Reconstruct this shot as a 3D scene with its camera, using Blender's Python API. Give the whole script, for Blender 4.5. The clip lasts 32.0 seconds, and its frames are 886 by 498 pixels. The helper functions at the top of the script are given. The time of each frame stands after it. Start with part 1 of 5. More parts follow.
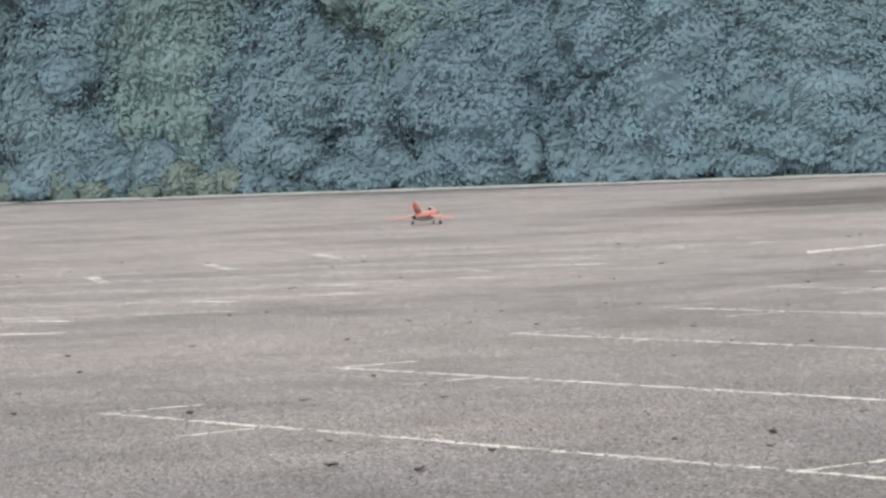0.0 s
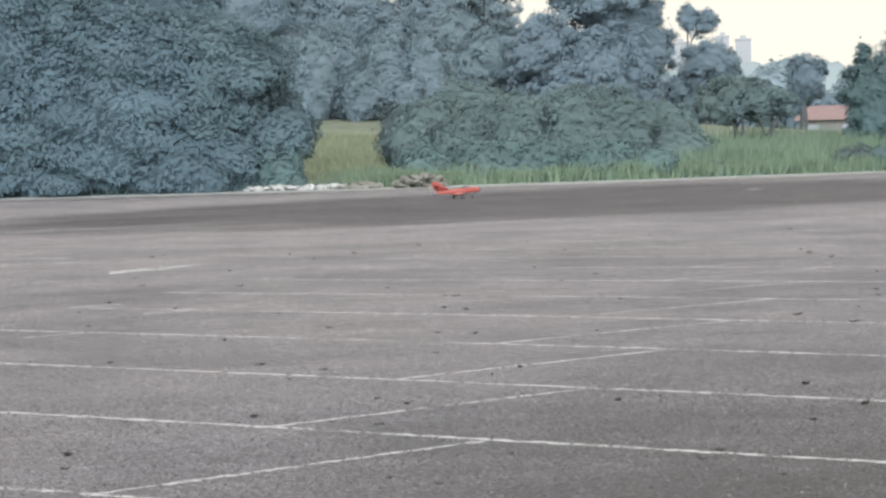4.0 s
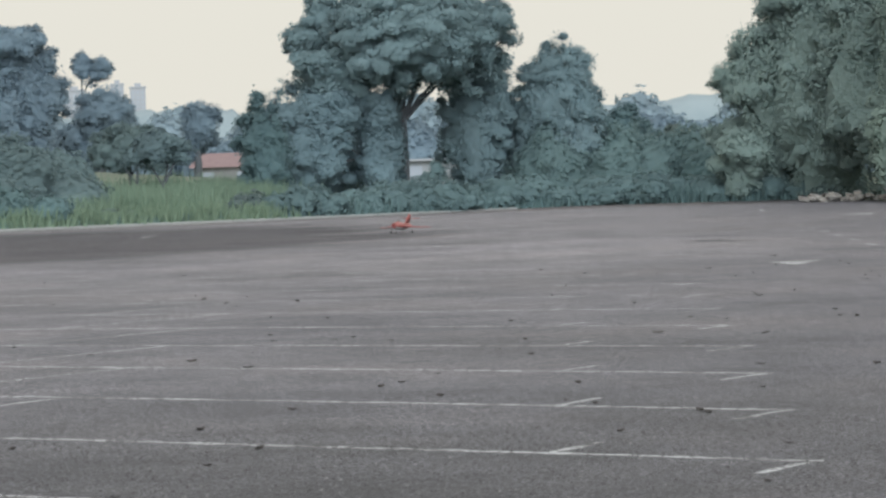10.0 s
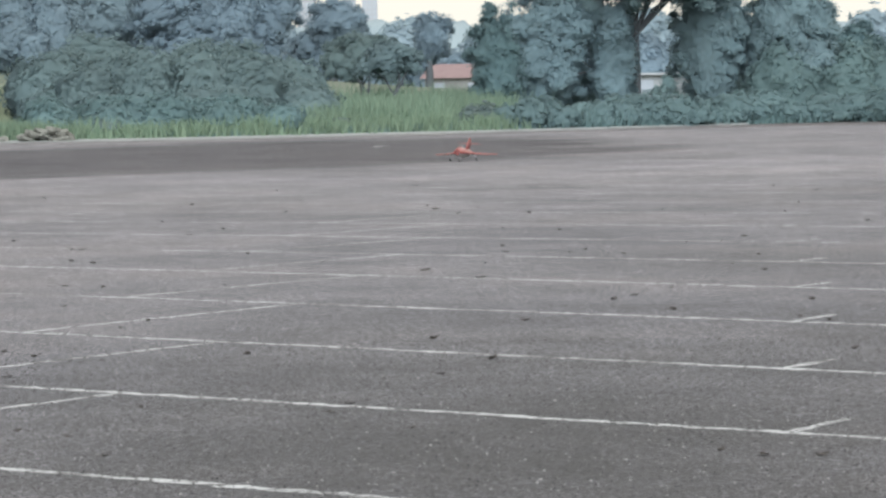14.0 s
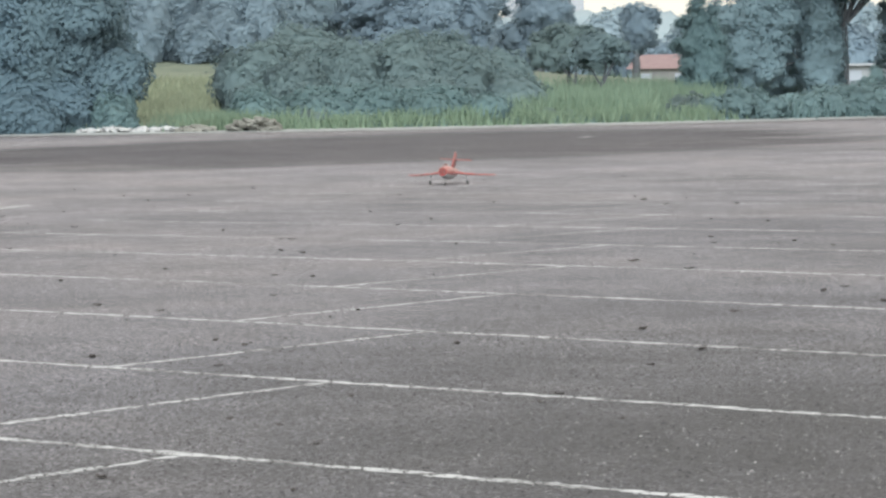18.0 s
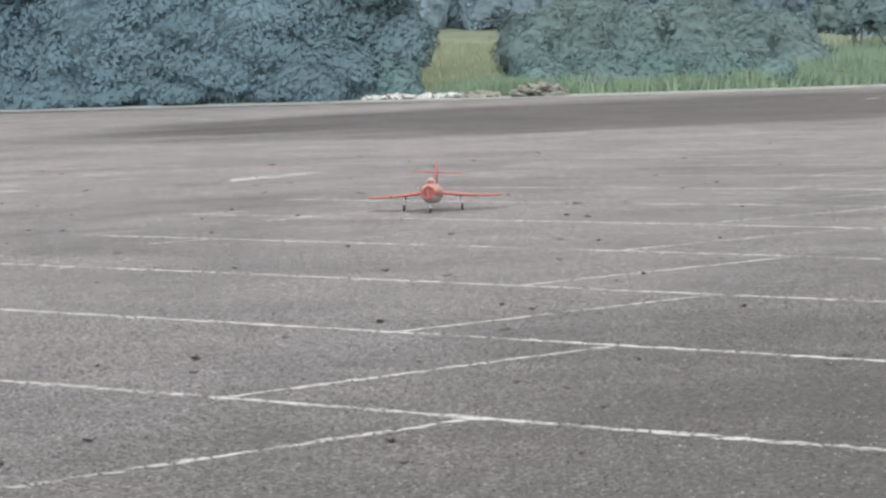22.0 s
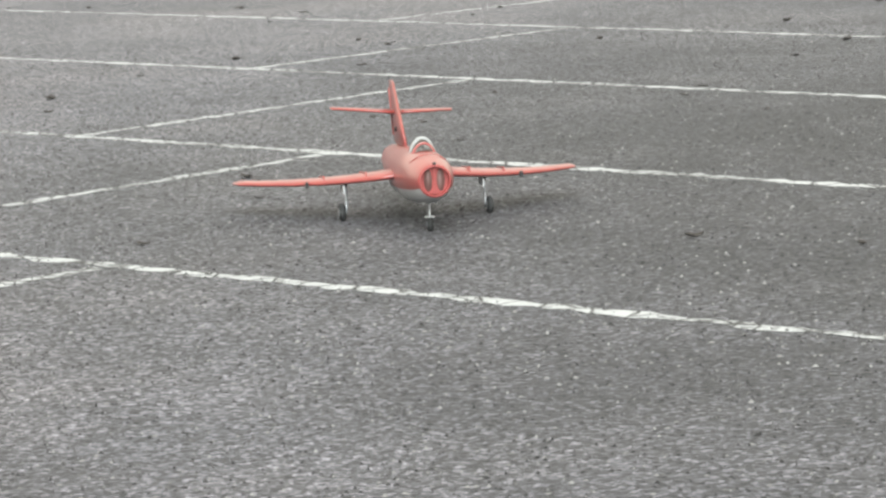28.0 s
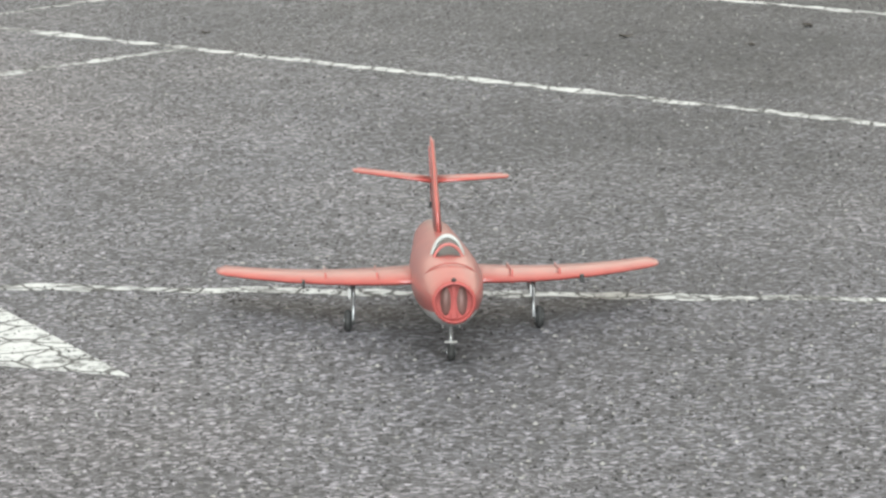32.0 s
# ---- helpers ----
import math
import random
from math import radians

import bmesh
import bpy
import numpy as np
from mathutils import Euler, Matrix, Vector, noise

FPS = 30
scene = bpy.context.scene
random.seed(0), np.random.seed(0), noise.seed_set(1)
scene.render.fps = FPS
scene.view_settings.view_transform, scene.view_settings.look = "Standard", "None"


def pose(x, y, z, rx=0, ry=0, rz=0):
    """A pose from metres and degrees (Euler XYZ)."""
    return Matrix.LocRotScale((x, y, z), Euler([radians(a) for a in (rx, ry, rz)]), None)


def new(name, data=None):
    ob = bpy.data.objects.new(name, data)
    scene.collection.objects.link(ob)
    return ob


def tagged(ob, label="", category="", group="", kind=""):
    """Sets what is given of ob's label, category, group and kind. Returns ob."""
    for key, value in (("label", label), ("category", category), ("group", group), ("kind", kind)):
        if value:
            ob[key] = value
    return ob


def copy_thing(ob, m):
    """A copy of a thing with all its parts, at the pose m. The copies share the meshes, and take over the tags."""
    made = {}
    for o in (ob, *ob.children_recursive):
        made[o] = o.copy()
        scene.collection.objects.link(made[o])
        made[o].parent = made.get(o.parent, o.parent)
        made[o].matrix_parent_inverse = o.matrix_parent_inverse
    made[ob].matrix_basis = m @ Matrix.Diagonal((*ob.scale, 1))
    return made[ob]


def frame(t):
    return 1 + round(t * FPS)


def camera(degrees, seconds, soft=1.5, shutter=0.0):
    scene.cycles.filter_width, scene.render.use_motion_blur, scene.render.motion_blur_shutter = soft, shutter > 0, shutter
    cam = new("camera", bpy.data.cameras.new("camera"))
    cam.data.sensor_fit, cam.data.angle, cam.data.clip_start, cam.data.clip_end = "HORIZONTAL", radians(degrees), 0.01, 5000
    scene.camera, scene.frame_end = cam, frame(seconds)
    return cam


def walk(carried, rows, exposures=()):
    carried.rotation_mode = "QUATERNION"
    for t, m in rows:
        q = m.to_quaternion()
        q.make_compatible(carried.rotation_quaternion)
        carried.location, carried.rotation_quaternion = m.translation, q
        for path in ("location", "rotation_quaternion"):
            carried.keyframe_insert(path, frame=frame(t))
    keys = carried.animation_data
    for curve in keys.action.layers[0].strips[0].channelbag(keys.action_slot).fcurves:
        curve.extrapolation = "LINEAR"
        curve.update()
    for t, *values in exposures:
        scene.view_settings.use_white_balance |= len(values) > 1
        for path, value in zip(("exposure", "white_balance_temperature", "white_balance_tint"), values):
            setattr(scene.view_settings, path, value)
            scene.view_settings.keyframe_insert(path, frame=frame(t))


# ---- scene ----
EXPOSURES = [(0.0, 1.11, 5900, 10), (3.0, 1.11, 5780, 10), (5.5, 0.29, 5520, 9), (9.0, 0.19, 5490, 8.5), (10.0, 0.42, 5470, 8.5), (11.0, 0.66, 5470, 8.5), (12.0, 0.79, 5480, 9), (14.0, 0.79, 5510, 9), (17.0, 0.91, 5580, 9), (20.0, 0.92, 5640, 9), (23.0, 0.96, 5730, 8), (26.0, 1.04, 5720, 6), (28.0, 1.18, 5680, 4.5), (30.5, 1.07, 5680, 4.5), (32.0, 1.15, 5680, 4.5)]
cam = camera(14.205, 32.0, soft=2.6)
walk(cam, [
    (0.0, pose(0.001, -0.047, 1.505, 87.685, 2.242, 52.536)),
    (0.5, pose(-0.016, -0.026, 1.503, 87.501, 2.233, 51.582)),
    (1.0, pose(-0.017, -0.016, 1.501, 87.415, 2.102, 50.164)),
    (1.5, pose(-0.019, -0.012, 1.502, 87.387, 2.243, 49.506)),
    (2.0, pose(-0.016, 0.000, 1.502, 87.330, 2.236, 48.349)),
    (2.5, pose(-0.019, 0.020, 1.503, 87.323, 2.210, 46.145)),
    (3.0, pose(-0.002, 0.023, 1.507, 87.535, 1.961, 43.325)),
    (3.5, pose(0.011, 0.018, 1.511, 87.569, 1.716, 41.953)),
    (5.5, pose(0.023, 0.020, 1.517, 88.147, 1.844, 37.598)),
    (6.0, pose(0.039, 0.037, 1.515, 88.217, 2.005, 34.314)),
    (6.5, pose(0.037, 0.042, 1.522, 88.337, 2.087, 32.823)),
    (7.0, pose(0.026, 0.061, 1.518, 88.514, 1.982, 32.063)),
    (7.5, pose(0.023, 0.057, 1.518, 88.605, 2.057, 31.493)),
    (8.0, pose(0.020, 0.056, 1.519, 88.653, 1.962, 31.027)),
    (8.5, pose(0.021, 0.058, 1.517, 88.498, 1.873, 30.645)),
    (9.0, pose(0.035, 0.032, 1.513, 88.416, 1.823, 30.638)),
    (9.5, pose(0.040, 0.017, 1.512, 88.259, 1.764, 31.138)),
    (10.0, pose(0.033, 0.018, 1.510, 88.113, 1.732, 31.709)),
    (10.5, pose(0.017, 0.026, 1.506, 87.779, 1.518, 32.537)),
    (11.0, pose(-0.004, 0.030, 1.510, 87.632, 1.271, 33.129)),
    (11.5, pose(-0.005, 0.014, 1.504, 87.491, 0.997, 34.288)),
    (12.0, pose(-0.004, 0.009, 1.503, 87.306, 0.857, 34.476)),
    (12.5, pose(-0.004, 0.002, 1.503, 86.945, 0.709, 34.871)),
    (13.0, pose(-0.009, 0.011, 1.500, 86.919, 0.786, 34.883)),
    (13.5, pose(-0.001, 0.005, 1.502, 86.846, 0.895, 35.176)),
    (14.0, pose(-0.004, 0.002, 1.502, 86.792, 0.868, 35.422)),
    (14.5, pose(-0.006, -0.003, 1.503, 86.759, 0.794, 35.619)),
    (16.5, pose(0.001, -0.011, 1.501, 86.621, 1.120, 36.519)),
    (17.0, pose(-0.018, -0.007, 1.500, 86.630, 0.971, 36.953)),
    (17.5, pose(-0.020, -0.010, 1.499, 86.676, 0.839, 37.782)),
    (18.0, pose(-0.012, -0.022, 1.503, 86.688, 0.850, 38.740)),
    (18.5, pose(-0.015, -0.019, 1.501, 86.713, 0.962, 39.144)),
    (19.0, pose(-0.034, -0.003, 1.504, 86.735, 1.105, 39.457)),
    (19.5, pose(-0.026, -0.015, 1.503, 86.731, 1.120, 40.061)),
    (20.0, pose(-0.022, -0.013, 1.503, 86.642, 1.180, 40.520)),
    (20.5, pose(-0.024, -0.021, 1.500, 86.660, 1.290, 41.458)),
    (21.0, pose(-0.015, -0.024, 1.503, 86.650, 1.209, 42.279)),
    (21.5, pose(-0.014, -0.026, 1.502, 86.554, 1.391, 43.046)),
    (22.0, pose(-0.008, -0.032, 1.498, 86.221, 1.593, 43.297)),
    (22.5, pose(0.002, -0.054, 1.496, 86.001, 1.545, 44.091)),
    (23.0, pose(-0.010, -0.045, 1.497, 85.518, 1.343, 44.561)),
    (23.5, pose(-0.015, -0.041, 1.496, 85.467, 1.336, 44.660)),
    (24.0, pose(-0.010, -0.047, 1.495, 85.136, 1.370, 45.353)),
    (24.5, pose(-0.005, -0.051, 1.496, 84.996, 1.355, 45.449)),
    (26.5, pose(-0.003, -0.030, 1.482, 83.166, 1.931, 42.762)),
    (27.0, pose(-0.005, -0.022, 1.478, 82.453, 2.043, 41.926)),
    (27.5, pose(-0.004, -0.013, 1.480, 82.240, 2.115, 41.453)),
    (28.0, pose(-0.002, -0.011, 1.478, 81.940, 2.176, 40.984)),
    (28.5, pose(0.003, -0.004, 1.474, 81.711, 2.544, 40.477)),
    (29.0, pose(0.005, 0.002, 1.475, 81.497, 2.480, 40.205)),
    (29.5, pose(0.007, 0.010, 1.476, 81.197, 2.496, 39.873)),
    (30.0, pose(0.018, 0.033, 1.496, 80.757, 1.892, 40.185)),
    (30.5, pose(0.120, 0.012, 1.468, 80.485, 2.253, 40.369)),
    (31.0, pose(0.882, -0.911, 1.568, 80.404, 1.685, 40.655)),
    (31.5, pose(1.599, -2.024, 1.764, 79.607, 1.027, 40.406)),
    (32.0, pose(2.099, -2.697, 1.878, 78.942, 0.638, 40.287)),
], exposures=EXPOSURES)

# ---- world and sun ----
SUN_AZ, SUN_EL = radians(140), radians(33)
world = bpy.data.worlds.new("world")
scene.world = world
world.use_nodes = True
wn, wl = world.node_tree.nodes, world.node_tree.links
wn.clear()
sky = wn.new("ShaderNodeTexSky")
sky.sky_type = "NISHITA"
sky.sun_disc = False
sky.sun_elevation, sky.sun_rotation = SUN_EL, SUN_AZ
sky.air_density, sky.dust_density, sky.ozone_density = 1.5, 6.0, 2.0
haze = wn.new("ShaderNodeMix")
haze.data_type = "RGBA"
haze.inputs["Factor"].default_value = 0.88
haze.inputs["B"].default_value = (9.05, 7.8, 5.85, 1)
wl.new(sky.outputs[0], haze.inputs["A"])
bg = wn.new("ShaderNodeBackground")
bg.inputs["Strength"].default_value = 0.082
wl.new(haze.outputs["Result"], bg.inputs["Color"])
wout = wn.new("ShaderNodeOutputWorld")
wl.new(bg.outputs[0], wout.inputs["Surface"])

sun = new("sun", bpy.data.lights.new("sun", "SUN"))
sun.data.energy, sun.data.angle, sun.data.color = 2.9, radians(58), (1.0, 0.985, 0.92)
sun.rotation_euler = (radians(90) - SUN_EL, 0, math.pi - SUN_AZ)


# ---- ground shape ----
def ramp(q):
    return (q + math.sqrt(q * q + 36)) / 2


def gz(x, y):
    """Height of the ground: level near the origin, a gentle fall further out."""
    r = math.hypot(x, y)
    return -0.011 * (ramp(r - 21) - ramp(r - 110))


def land(x, y):
    """Height of the rough land beyond the lot, which rises to a grassy bank."""
    r = math.hypot(x, y)
    up = min(1.0, max(0.0, (r - 101) / 17))
    up = up * up * (3 - 2 * up)
    return gz(x, y) - 0.06 + 2.5 * up * math.exp(-((x + 103) ** 2 + (y - 104) ** 2) / (2 * 17 ** 2))


# ---- materials ----
def material(name, color, rough=0.7, metal=0.0, spec=0.5):
    m = bpy.data.materials.new(name)
    m.use_nodes = True
    b = m.node_tree.nodes["Principled BSDF"]
    b.inputs["Base Color"].default_value = (*color, 1)
    b.inputs["Roughness"].default_value = rough
    b.inputs["Metallic"].default_value = metal
    b.inputs["Specular IOR Level"].default_value = spec
    return m, m.node_tree.nodes, m.node_tree.links, b


def tex(nodes, links, scale, detail=4.0, rough=0.6, stretch=(1, 1, 1), kind="ShaderNodeTexNoise"):
    co = nodes.new("ShaderNodeTexCoord")
    mp = nodes.new("ShaderNodeMapping")
    mp.inputs["Scale"].default_value = stretch
    links.new(co.outputs["Object"], mp.inputs["Vector"])
    n = nodes.new(kind)
    n.inputs["Scale"].default_value = scale
    if kind == "ShaderNodeTexNoise":
        n.inputs["Detail"].default_value = detail
        n.inputs["Roughness"].default_value = rough
    links.new(mp.outputs[0], n.inputs["Vector"])
    return n


def curve(nodes, links, source, stops):
    """A colour ramp over a value."""
    r = nodes.new("ShaderNodeValToRGB")
    e = r.color_ramp.elements
    while len(e) < len(stops):
        e.new(0.5)
    for el, (p, c) in zip(e, stops):
        el.position = p
        el.color = (*c, 1) if len(c) == 3 else c
    links.new(source, r.inputs[0])
    return r


def mixer(nodes, links, fac, a, b, kind="MIX"):
    m = nodes.new("ShaderNodeMix")
    m.data_type = "RGBA"
    m.blend_type = kind
    for key, v in (("Factor", fac), ("A", a), ("B", b)):
        if isinstance(v, (int, float)):
            m.inputs[key].default_value = v
        elif isinstance(v, tuple):
            m.inputs[key].default_value = (*v, 1)
        else:
            links.new(v, m.inputs[key])
    return m.outputs["Result"]


def relief(nodes, links, bsdf, height, strength, distance):
    b = nodes.new("ShaderNodeBump")
    b.inputs["Strength"].default_value = strength
    b.inputs["Distance"].default_value = distance
    links.new(height, b.inputs["Height"])
    links.new(b.outputs[0], bsdf.inputs["Normal"])


def g(v):
    return (v, v, v)


def asphalt_material():
    m, n, l, b = material("asphalt", g(0.15), 0.72, spec=0.5)
    grain = tex(n, l, 60.0, 4.0, 0.75)
    stones = tex(n, l, 80.0, kind="ShaderNodeTexVoronoi")
    patch = tex(n, l, 0.33, 5.0, 0.6)
    streak = tex(n, l, 0.12, 5.0, 0.65, (1.0, 0.25, 1.0))
    base = curve(n, l, grain.outputs["Fac"], [(0.34, (0.0362, 0.0346, 0.0392)), (0.5, (0.0835, 0.0802, 0.0912)), (0.64, (0.17, 0.164, 0.183))])
    chip = curve(n, l, stones.outputs["Color"], [(0.13, g(0.26)), (0.34, g(0.8)), (0.6, g(1.06)), (0.82, g(2.5))])
    c1 = mixer(n, l, 1.0, base.outputs[0], chip.outputs[0], "MULTIPLY")
    big = curve(n, l, patch.outputs["Fac"], [(0.33, (0.64, 0.64, 0.66)), (0.5, g(0.97)), (0.68, (1.16, 1.12, 1.07))])
    c2 = mixer(n, l, 1.0, c1, big.outputs[0], "MULTIPLY")
    blot = tex(n, l, 1.15, 4.0, 0.62)
    bl = curve(n, l, blot.outputs["Fac"], [(0.32, g(0.78)), (0.47, g(0.98)), (0.7, (1.2, 1.19, 1.17))])
    c2 = mixer(n, l, 1.0, c2, bl.outputs[0], "MULTIPLY")
    st = curve(n, l, streak.outputs["Fac"], [(0.36, g(0.72)), (0.46, g(1.0)), (0.7, (1.12, 1.1, 1.05))])
    c3 = mixer(n, l, 0.8, c2, st.outputs[0], "MULTIPLY")
    # a long darker tract near the far edge
    co = n.new("ShaderNodeTexCoord")
    mp = n.new("ShaderNodeMapping")
    mp.vector_type = "TEXTURE"
    mp.inputs["Location"].default_value = (-46.5, 56.5, 0)
    mp.inputs["Rotation"].default_value = (0, 0, radians(20))
    mp.inputs["Scale"].default_value = (10.0, 20.5, 1e3)
    l.new(co.outputs["Object"], mp.inputs["Vector"])
    wob = tex(n, l, 0.2, 6.0, 0.65, (1.0, 0.45, 1.0))
    ln = n.new("ShaderNodeVectorMath")
    ln.operation = "LENGTH"
    l.new(mp.outputs[0], ln.inputs[0])
    ad = n.new("ShaderNodeMath")
    ad.operation = "MULTIPLY_ADD"
    l.new(wob.outputs["Fac"], ad.inputs[0])
    ad.inputs[1].default_value = 0.9
    l.new(ln.outputs["Value"], ad.inputs[2])
    far_tract = curve(n, l, ad.outputs[0], [(0.0, (0.4, 0.4, 0.42)), (0.6, (0.46, 0.46, 0.48)), (0.66, g(0.66)), (0.73, g(1.0))])
    sc = n.new("ShaderNodeMath")
    sc.operation = "MULTIPLY"
    sc.inputs[1].default_value = 0.5
    l.new(ad.outputs[0], sc.inputs[0])
    l.new(sc.outputs[0], far_tract.inputs[0])
    c4 = mixer(n, l, 1.0, c3, far_tract.outputs[0], "MULTIPLY")
    # oil-darkened bays nearer by
    m2 = n.new("ShaderNodeMapping")
    m2.vector_type = "TEXTURE"
    m2.inputs["Location"].default_value = (-8.0, 10.7, 0)
    m2.inputs["Rotation"].default_value = (0, 0, radians(28))
    m2.inputs["Scale"].default_value = (2.7, 5.2, 1e3)
    l.new(co.outputs["Object"], m2.inputs["Vector"])
    wob2 = tex(n, l, 0.7, 6.0, 0.7)
    l2 = n.new("ShaderNodeVectorMath")
    l2.operation = "LENGTH"
    l.new(m2.outputs[0], l2.inputs[0])
    a2 = n.new("ShaderNodeMath")
    a2.operation = "MULTIPLY_ADD"
    l.new(wob2.outputs["Fac"], a2.inputs[0])
    a2.inputs[1].default_value = 1.3
    l.new(l2.outputs["Value"], a2.inputs[2])
    s2 = n.new("ShaderNodeMath")
    s2.operation = "MULTIPLY"
    s2.inputs[1].default_value = 0.5
    l.new(a2.outputs[0], s2.inputs[0])
    oil = curve(n, l, s2.outputs[0], [(0.4, g(0.45)), (0.62, g(0.66)), (0.86, g(1.0))])
    c4 = mixer(n, l, 1.0, c4, oil.outputs[0], "MULTIPLY")
    # pale beige aisle, darker bays; paling with distance puts haze into the colour
    dp = n.new("ShaderNodeVectorMath")
    dp.operation = "DOT_PRODUCT"
    dp.inputs[1].default_value = (-0.75, 0.1, 0)
    l.new(co.outputs["Object"], dp.inputs[0])
    ma = n.new("ShaderNodeMath")
    ma.operation = "MULTIPLY_ADD"
    l.new(wob2.outputs["Fac"], ma.inputs[0])
    ma.inputs[1].default_value = 5.0
    l.new(dp.outputs["Value"], ma.inputs[2])
    mr = n.new("ShaderNodeMapRange")
    mr.inputs["From Min"].default_value = 2.0
    mr.inputs["From Max"].default_value = 30.0
    l.new(ma.outputs[0], mr.inputs["Value"])
    aisle_haze = curve(n, l, mr.outputs["Result"], [(0.2, (0.82, 0.82, 0.84)), (0.45, g(1.0)), (0.76, (1.27, 1.25, 1.22))])
    c4 = mixer(n, l, 1.0, c4, aisle_haze.outputs[0], "MULTIPLY")
    # smaller old oil stains, and pale dusty patches
    for sx, sy, turn, ra, rad, low in ((-28.5, 49, 30, 5.5, 9, 1.2), (-33, 41, 60, 3, 7, 1.14), (-24, 30, 50, 2, 5, 0.84), (-14, 33, 20, 2, 4.5, 1.12), (-6.3, 10.8, 35, 1.5, 2.4, 0.74), (-4.6, 6.6, 30, 1.1, 1.7, 0.66), (-5.7, 8.5, 20, 1.0, 1.4, 0.72), (-8.2, 16.0, 27, 2.3, 4.6, 0.7), (-11.5, 15.2, 35, 1.3, 2.4, 0.75), (-13.0, 22.5, 50, 1.6, 3.6, 0.74)):
        ms = n.new("ShaderNodeMapping")
        ms.vector_type = "TEXTURE"
        ms.inputs["Location"].default_value = (sx, sy, 0)
        ms.inputs["Rotation"].default_value = (0, 0, radians(turn))
        ms.inputs["Scale"].default_value = (ra, rad, 1e3)
        l.new(co.outputs["Object"], ms.inputs["Vector"])
        far_off = n.new("ShaderNodeVectorMath")
        far_off.operation = "LENGTH"
        l.new(ms.outputs[0], far_off.inputs[0])
        ae = n.new("ShaderNodeMath")
        ae.operation = "MULTIPLY_ADD"
        l.new(wob2.outputs["Fac"], ae.inputs[0])
        ae.inputs[1].default_value = 1.4
        l.new(far_off.outputs["Value"], ae.inputs[2])
        rs = n.new("ShaderNodeMapRange")
        rs.inputs["From Min"].default_value, rs.inputs["From Max"].default_value = 0.9, 1.9
        l.new(ae.outputs[0], rs.inputs["Value"])
        so = curve(n, l, rs.outputs["Result"], [(0.0, g(low)), (1.0, g(1.0))])
        c4 = mixer(n, l, 1.0, c4, so.outputs[0], "MULTIPLY")
    # the bays on the north-east side, darkened east of one bearing from the camera's stand
    d2 = n.new("ShaderNodeVectorMath")
    d2.operation = "DOT_PRODUCT"
    d2.inputs[1].default_value = (0.88, 0.47, 0)
    l.new(co.outputs["Object"], d2.inputs[0])
    m3 = n.new("ShaderNodeMath")
    m3.operation = "MULTIPLY_ADD"
    l.new(patch.outputs["Fac"], m3.inputs[0])
    m3.inputs[1].default_value = 6.0
    l.new(d2.outputs["Value"], m3.inputs[2])
    r3 = n.new("ShaderNodeMapRange")
    r3.inputs["From Min"].default_value = 2.0
    r3.inputs["From Max"].default_value = 7.5
    l.new(m3.outputs[0], r3.inputs["Value"])
    tyre = curve(n, l, r3.outputs["Result"], [(0.0, g(1.0)), (1.0, (0.7, 0.7, 0.72))])
    c4 = mixer(n, l, 1.0, c4, tyre.outputs[0], "MULTIPLY")
    l.new(c4, b.inputs["Base Color"])
    gl = n.new("ShaderNodeMath")
    gl.operation = "MULTIPLY"
    gl.inputs[1].default_value = 0.5
    l.new(far_tract.outputs[0], gl.inputs[0])
    l.new(gl.outputs[0], b.inputs["Specular IOR Level"])
    relief(n, l, b, grain.outputs["Fac"], 0.9, 0.007)
    return m


def paint_material():
    """Road paint, flaked off down to the stones."""
    m, n, l, b = material("road_paint", g(0.6), 0.75, spec=0.3)
    wear = tex(n, l, 24.0, 6.0, 0.8)
    area = tex(n, l, 1.6, 4.0, 0.7)
    ar = n.new("ShaderNodeMath")
    ar.operation = "MULTIPLY_ADD"
    ar.inputs[1].default_value, ar.inputs[2].default_value = 0.95, 0.035
    l.new(area.outputs["Fac"], ar.inputs[0])
    ad = n.new("ShaderNodeMath")
    ad.operation = "ADD"
    l.new(wear.outputs["Fac"], ad.inputs[0])
    l.new(ar.outputs[0], ad.inputs[1])
    c = curve(n, l, ad.outputs[0], [(0.42, (0.07, 0.067, 0.066)), (0.455, (0.19, 0.19, 0.19)), (0.52, (0.41, 0.412, 0.412))])
    sc = n.new("ShaderNodeMath")
    sc.operation = "MULTIPLY"
    sc.inputs[1].default_value = 0.5
    l.new(ad.outputs[0], sc.inputs[0])
    l.new(sc.outputs[0], c.inputs[0])
    # cracks through the paint
    warp = tex(n, l, 5.0, 3.0, 0.6)
    wc = n.new("ShaderNodeTexCoord")
    wm = mixer(n, l, 0.12, wc.outputs["Object"], warp.outputs["Color"], "ADD")
    crack = n.new("ShaderNodeTexVoronoi")
    crack.feature = "DISTANCE_TO_EDGE"
    crack.inputs["Scale"].default_value = 8.5
    l.new(wm, crack.inputs["Vector"])
    cm = curve(n, l, crack.outputs["Distance"], [(0.02, g(1.0)), (0.06, g(0.0))])
    cc = mixer(n, l, cm.outputs[0], c.outputs[0], (0.055, 0.052, 0.052))
    l.new(cc, b.inputs["Base Color"])
    relief(n, l, b, wear.outputs["Fac"], 0.4, 0.004)
    return m


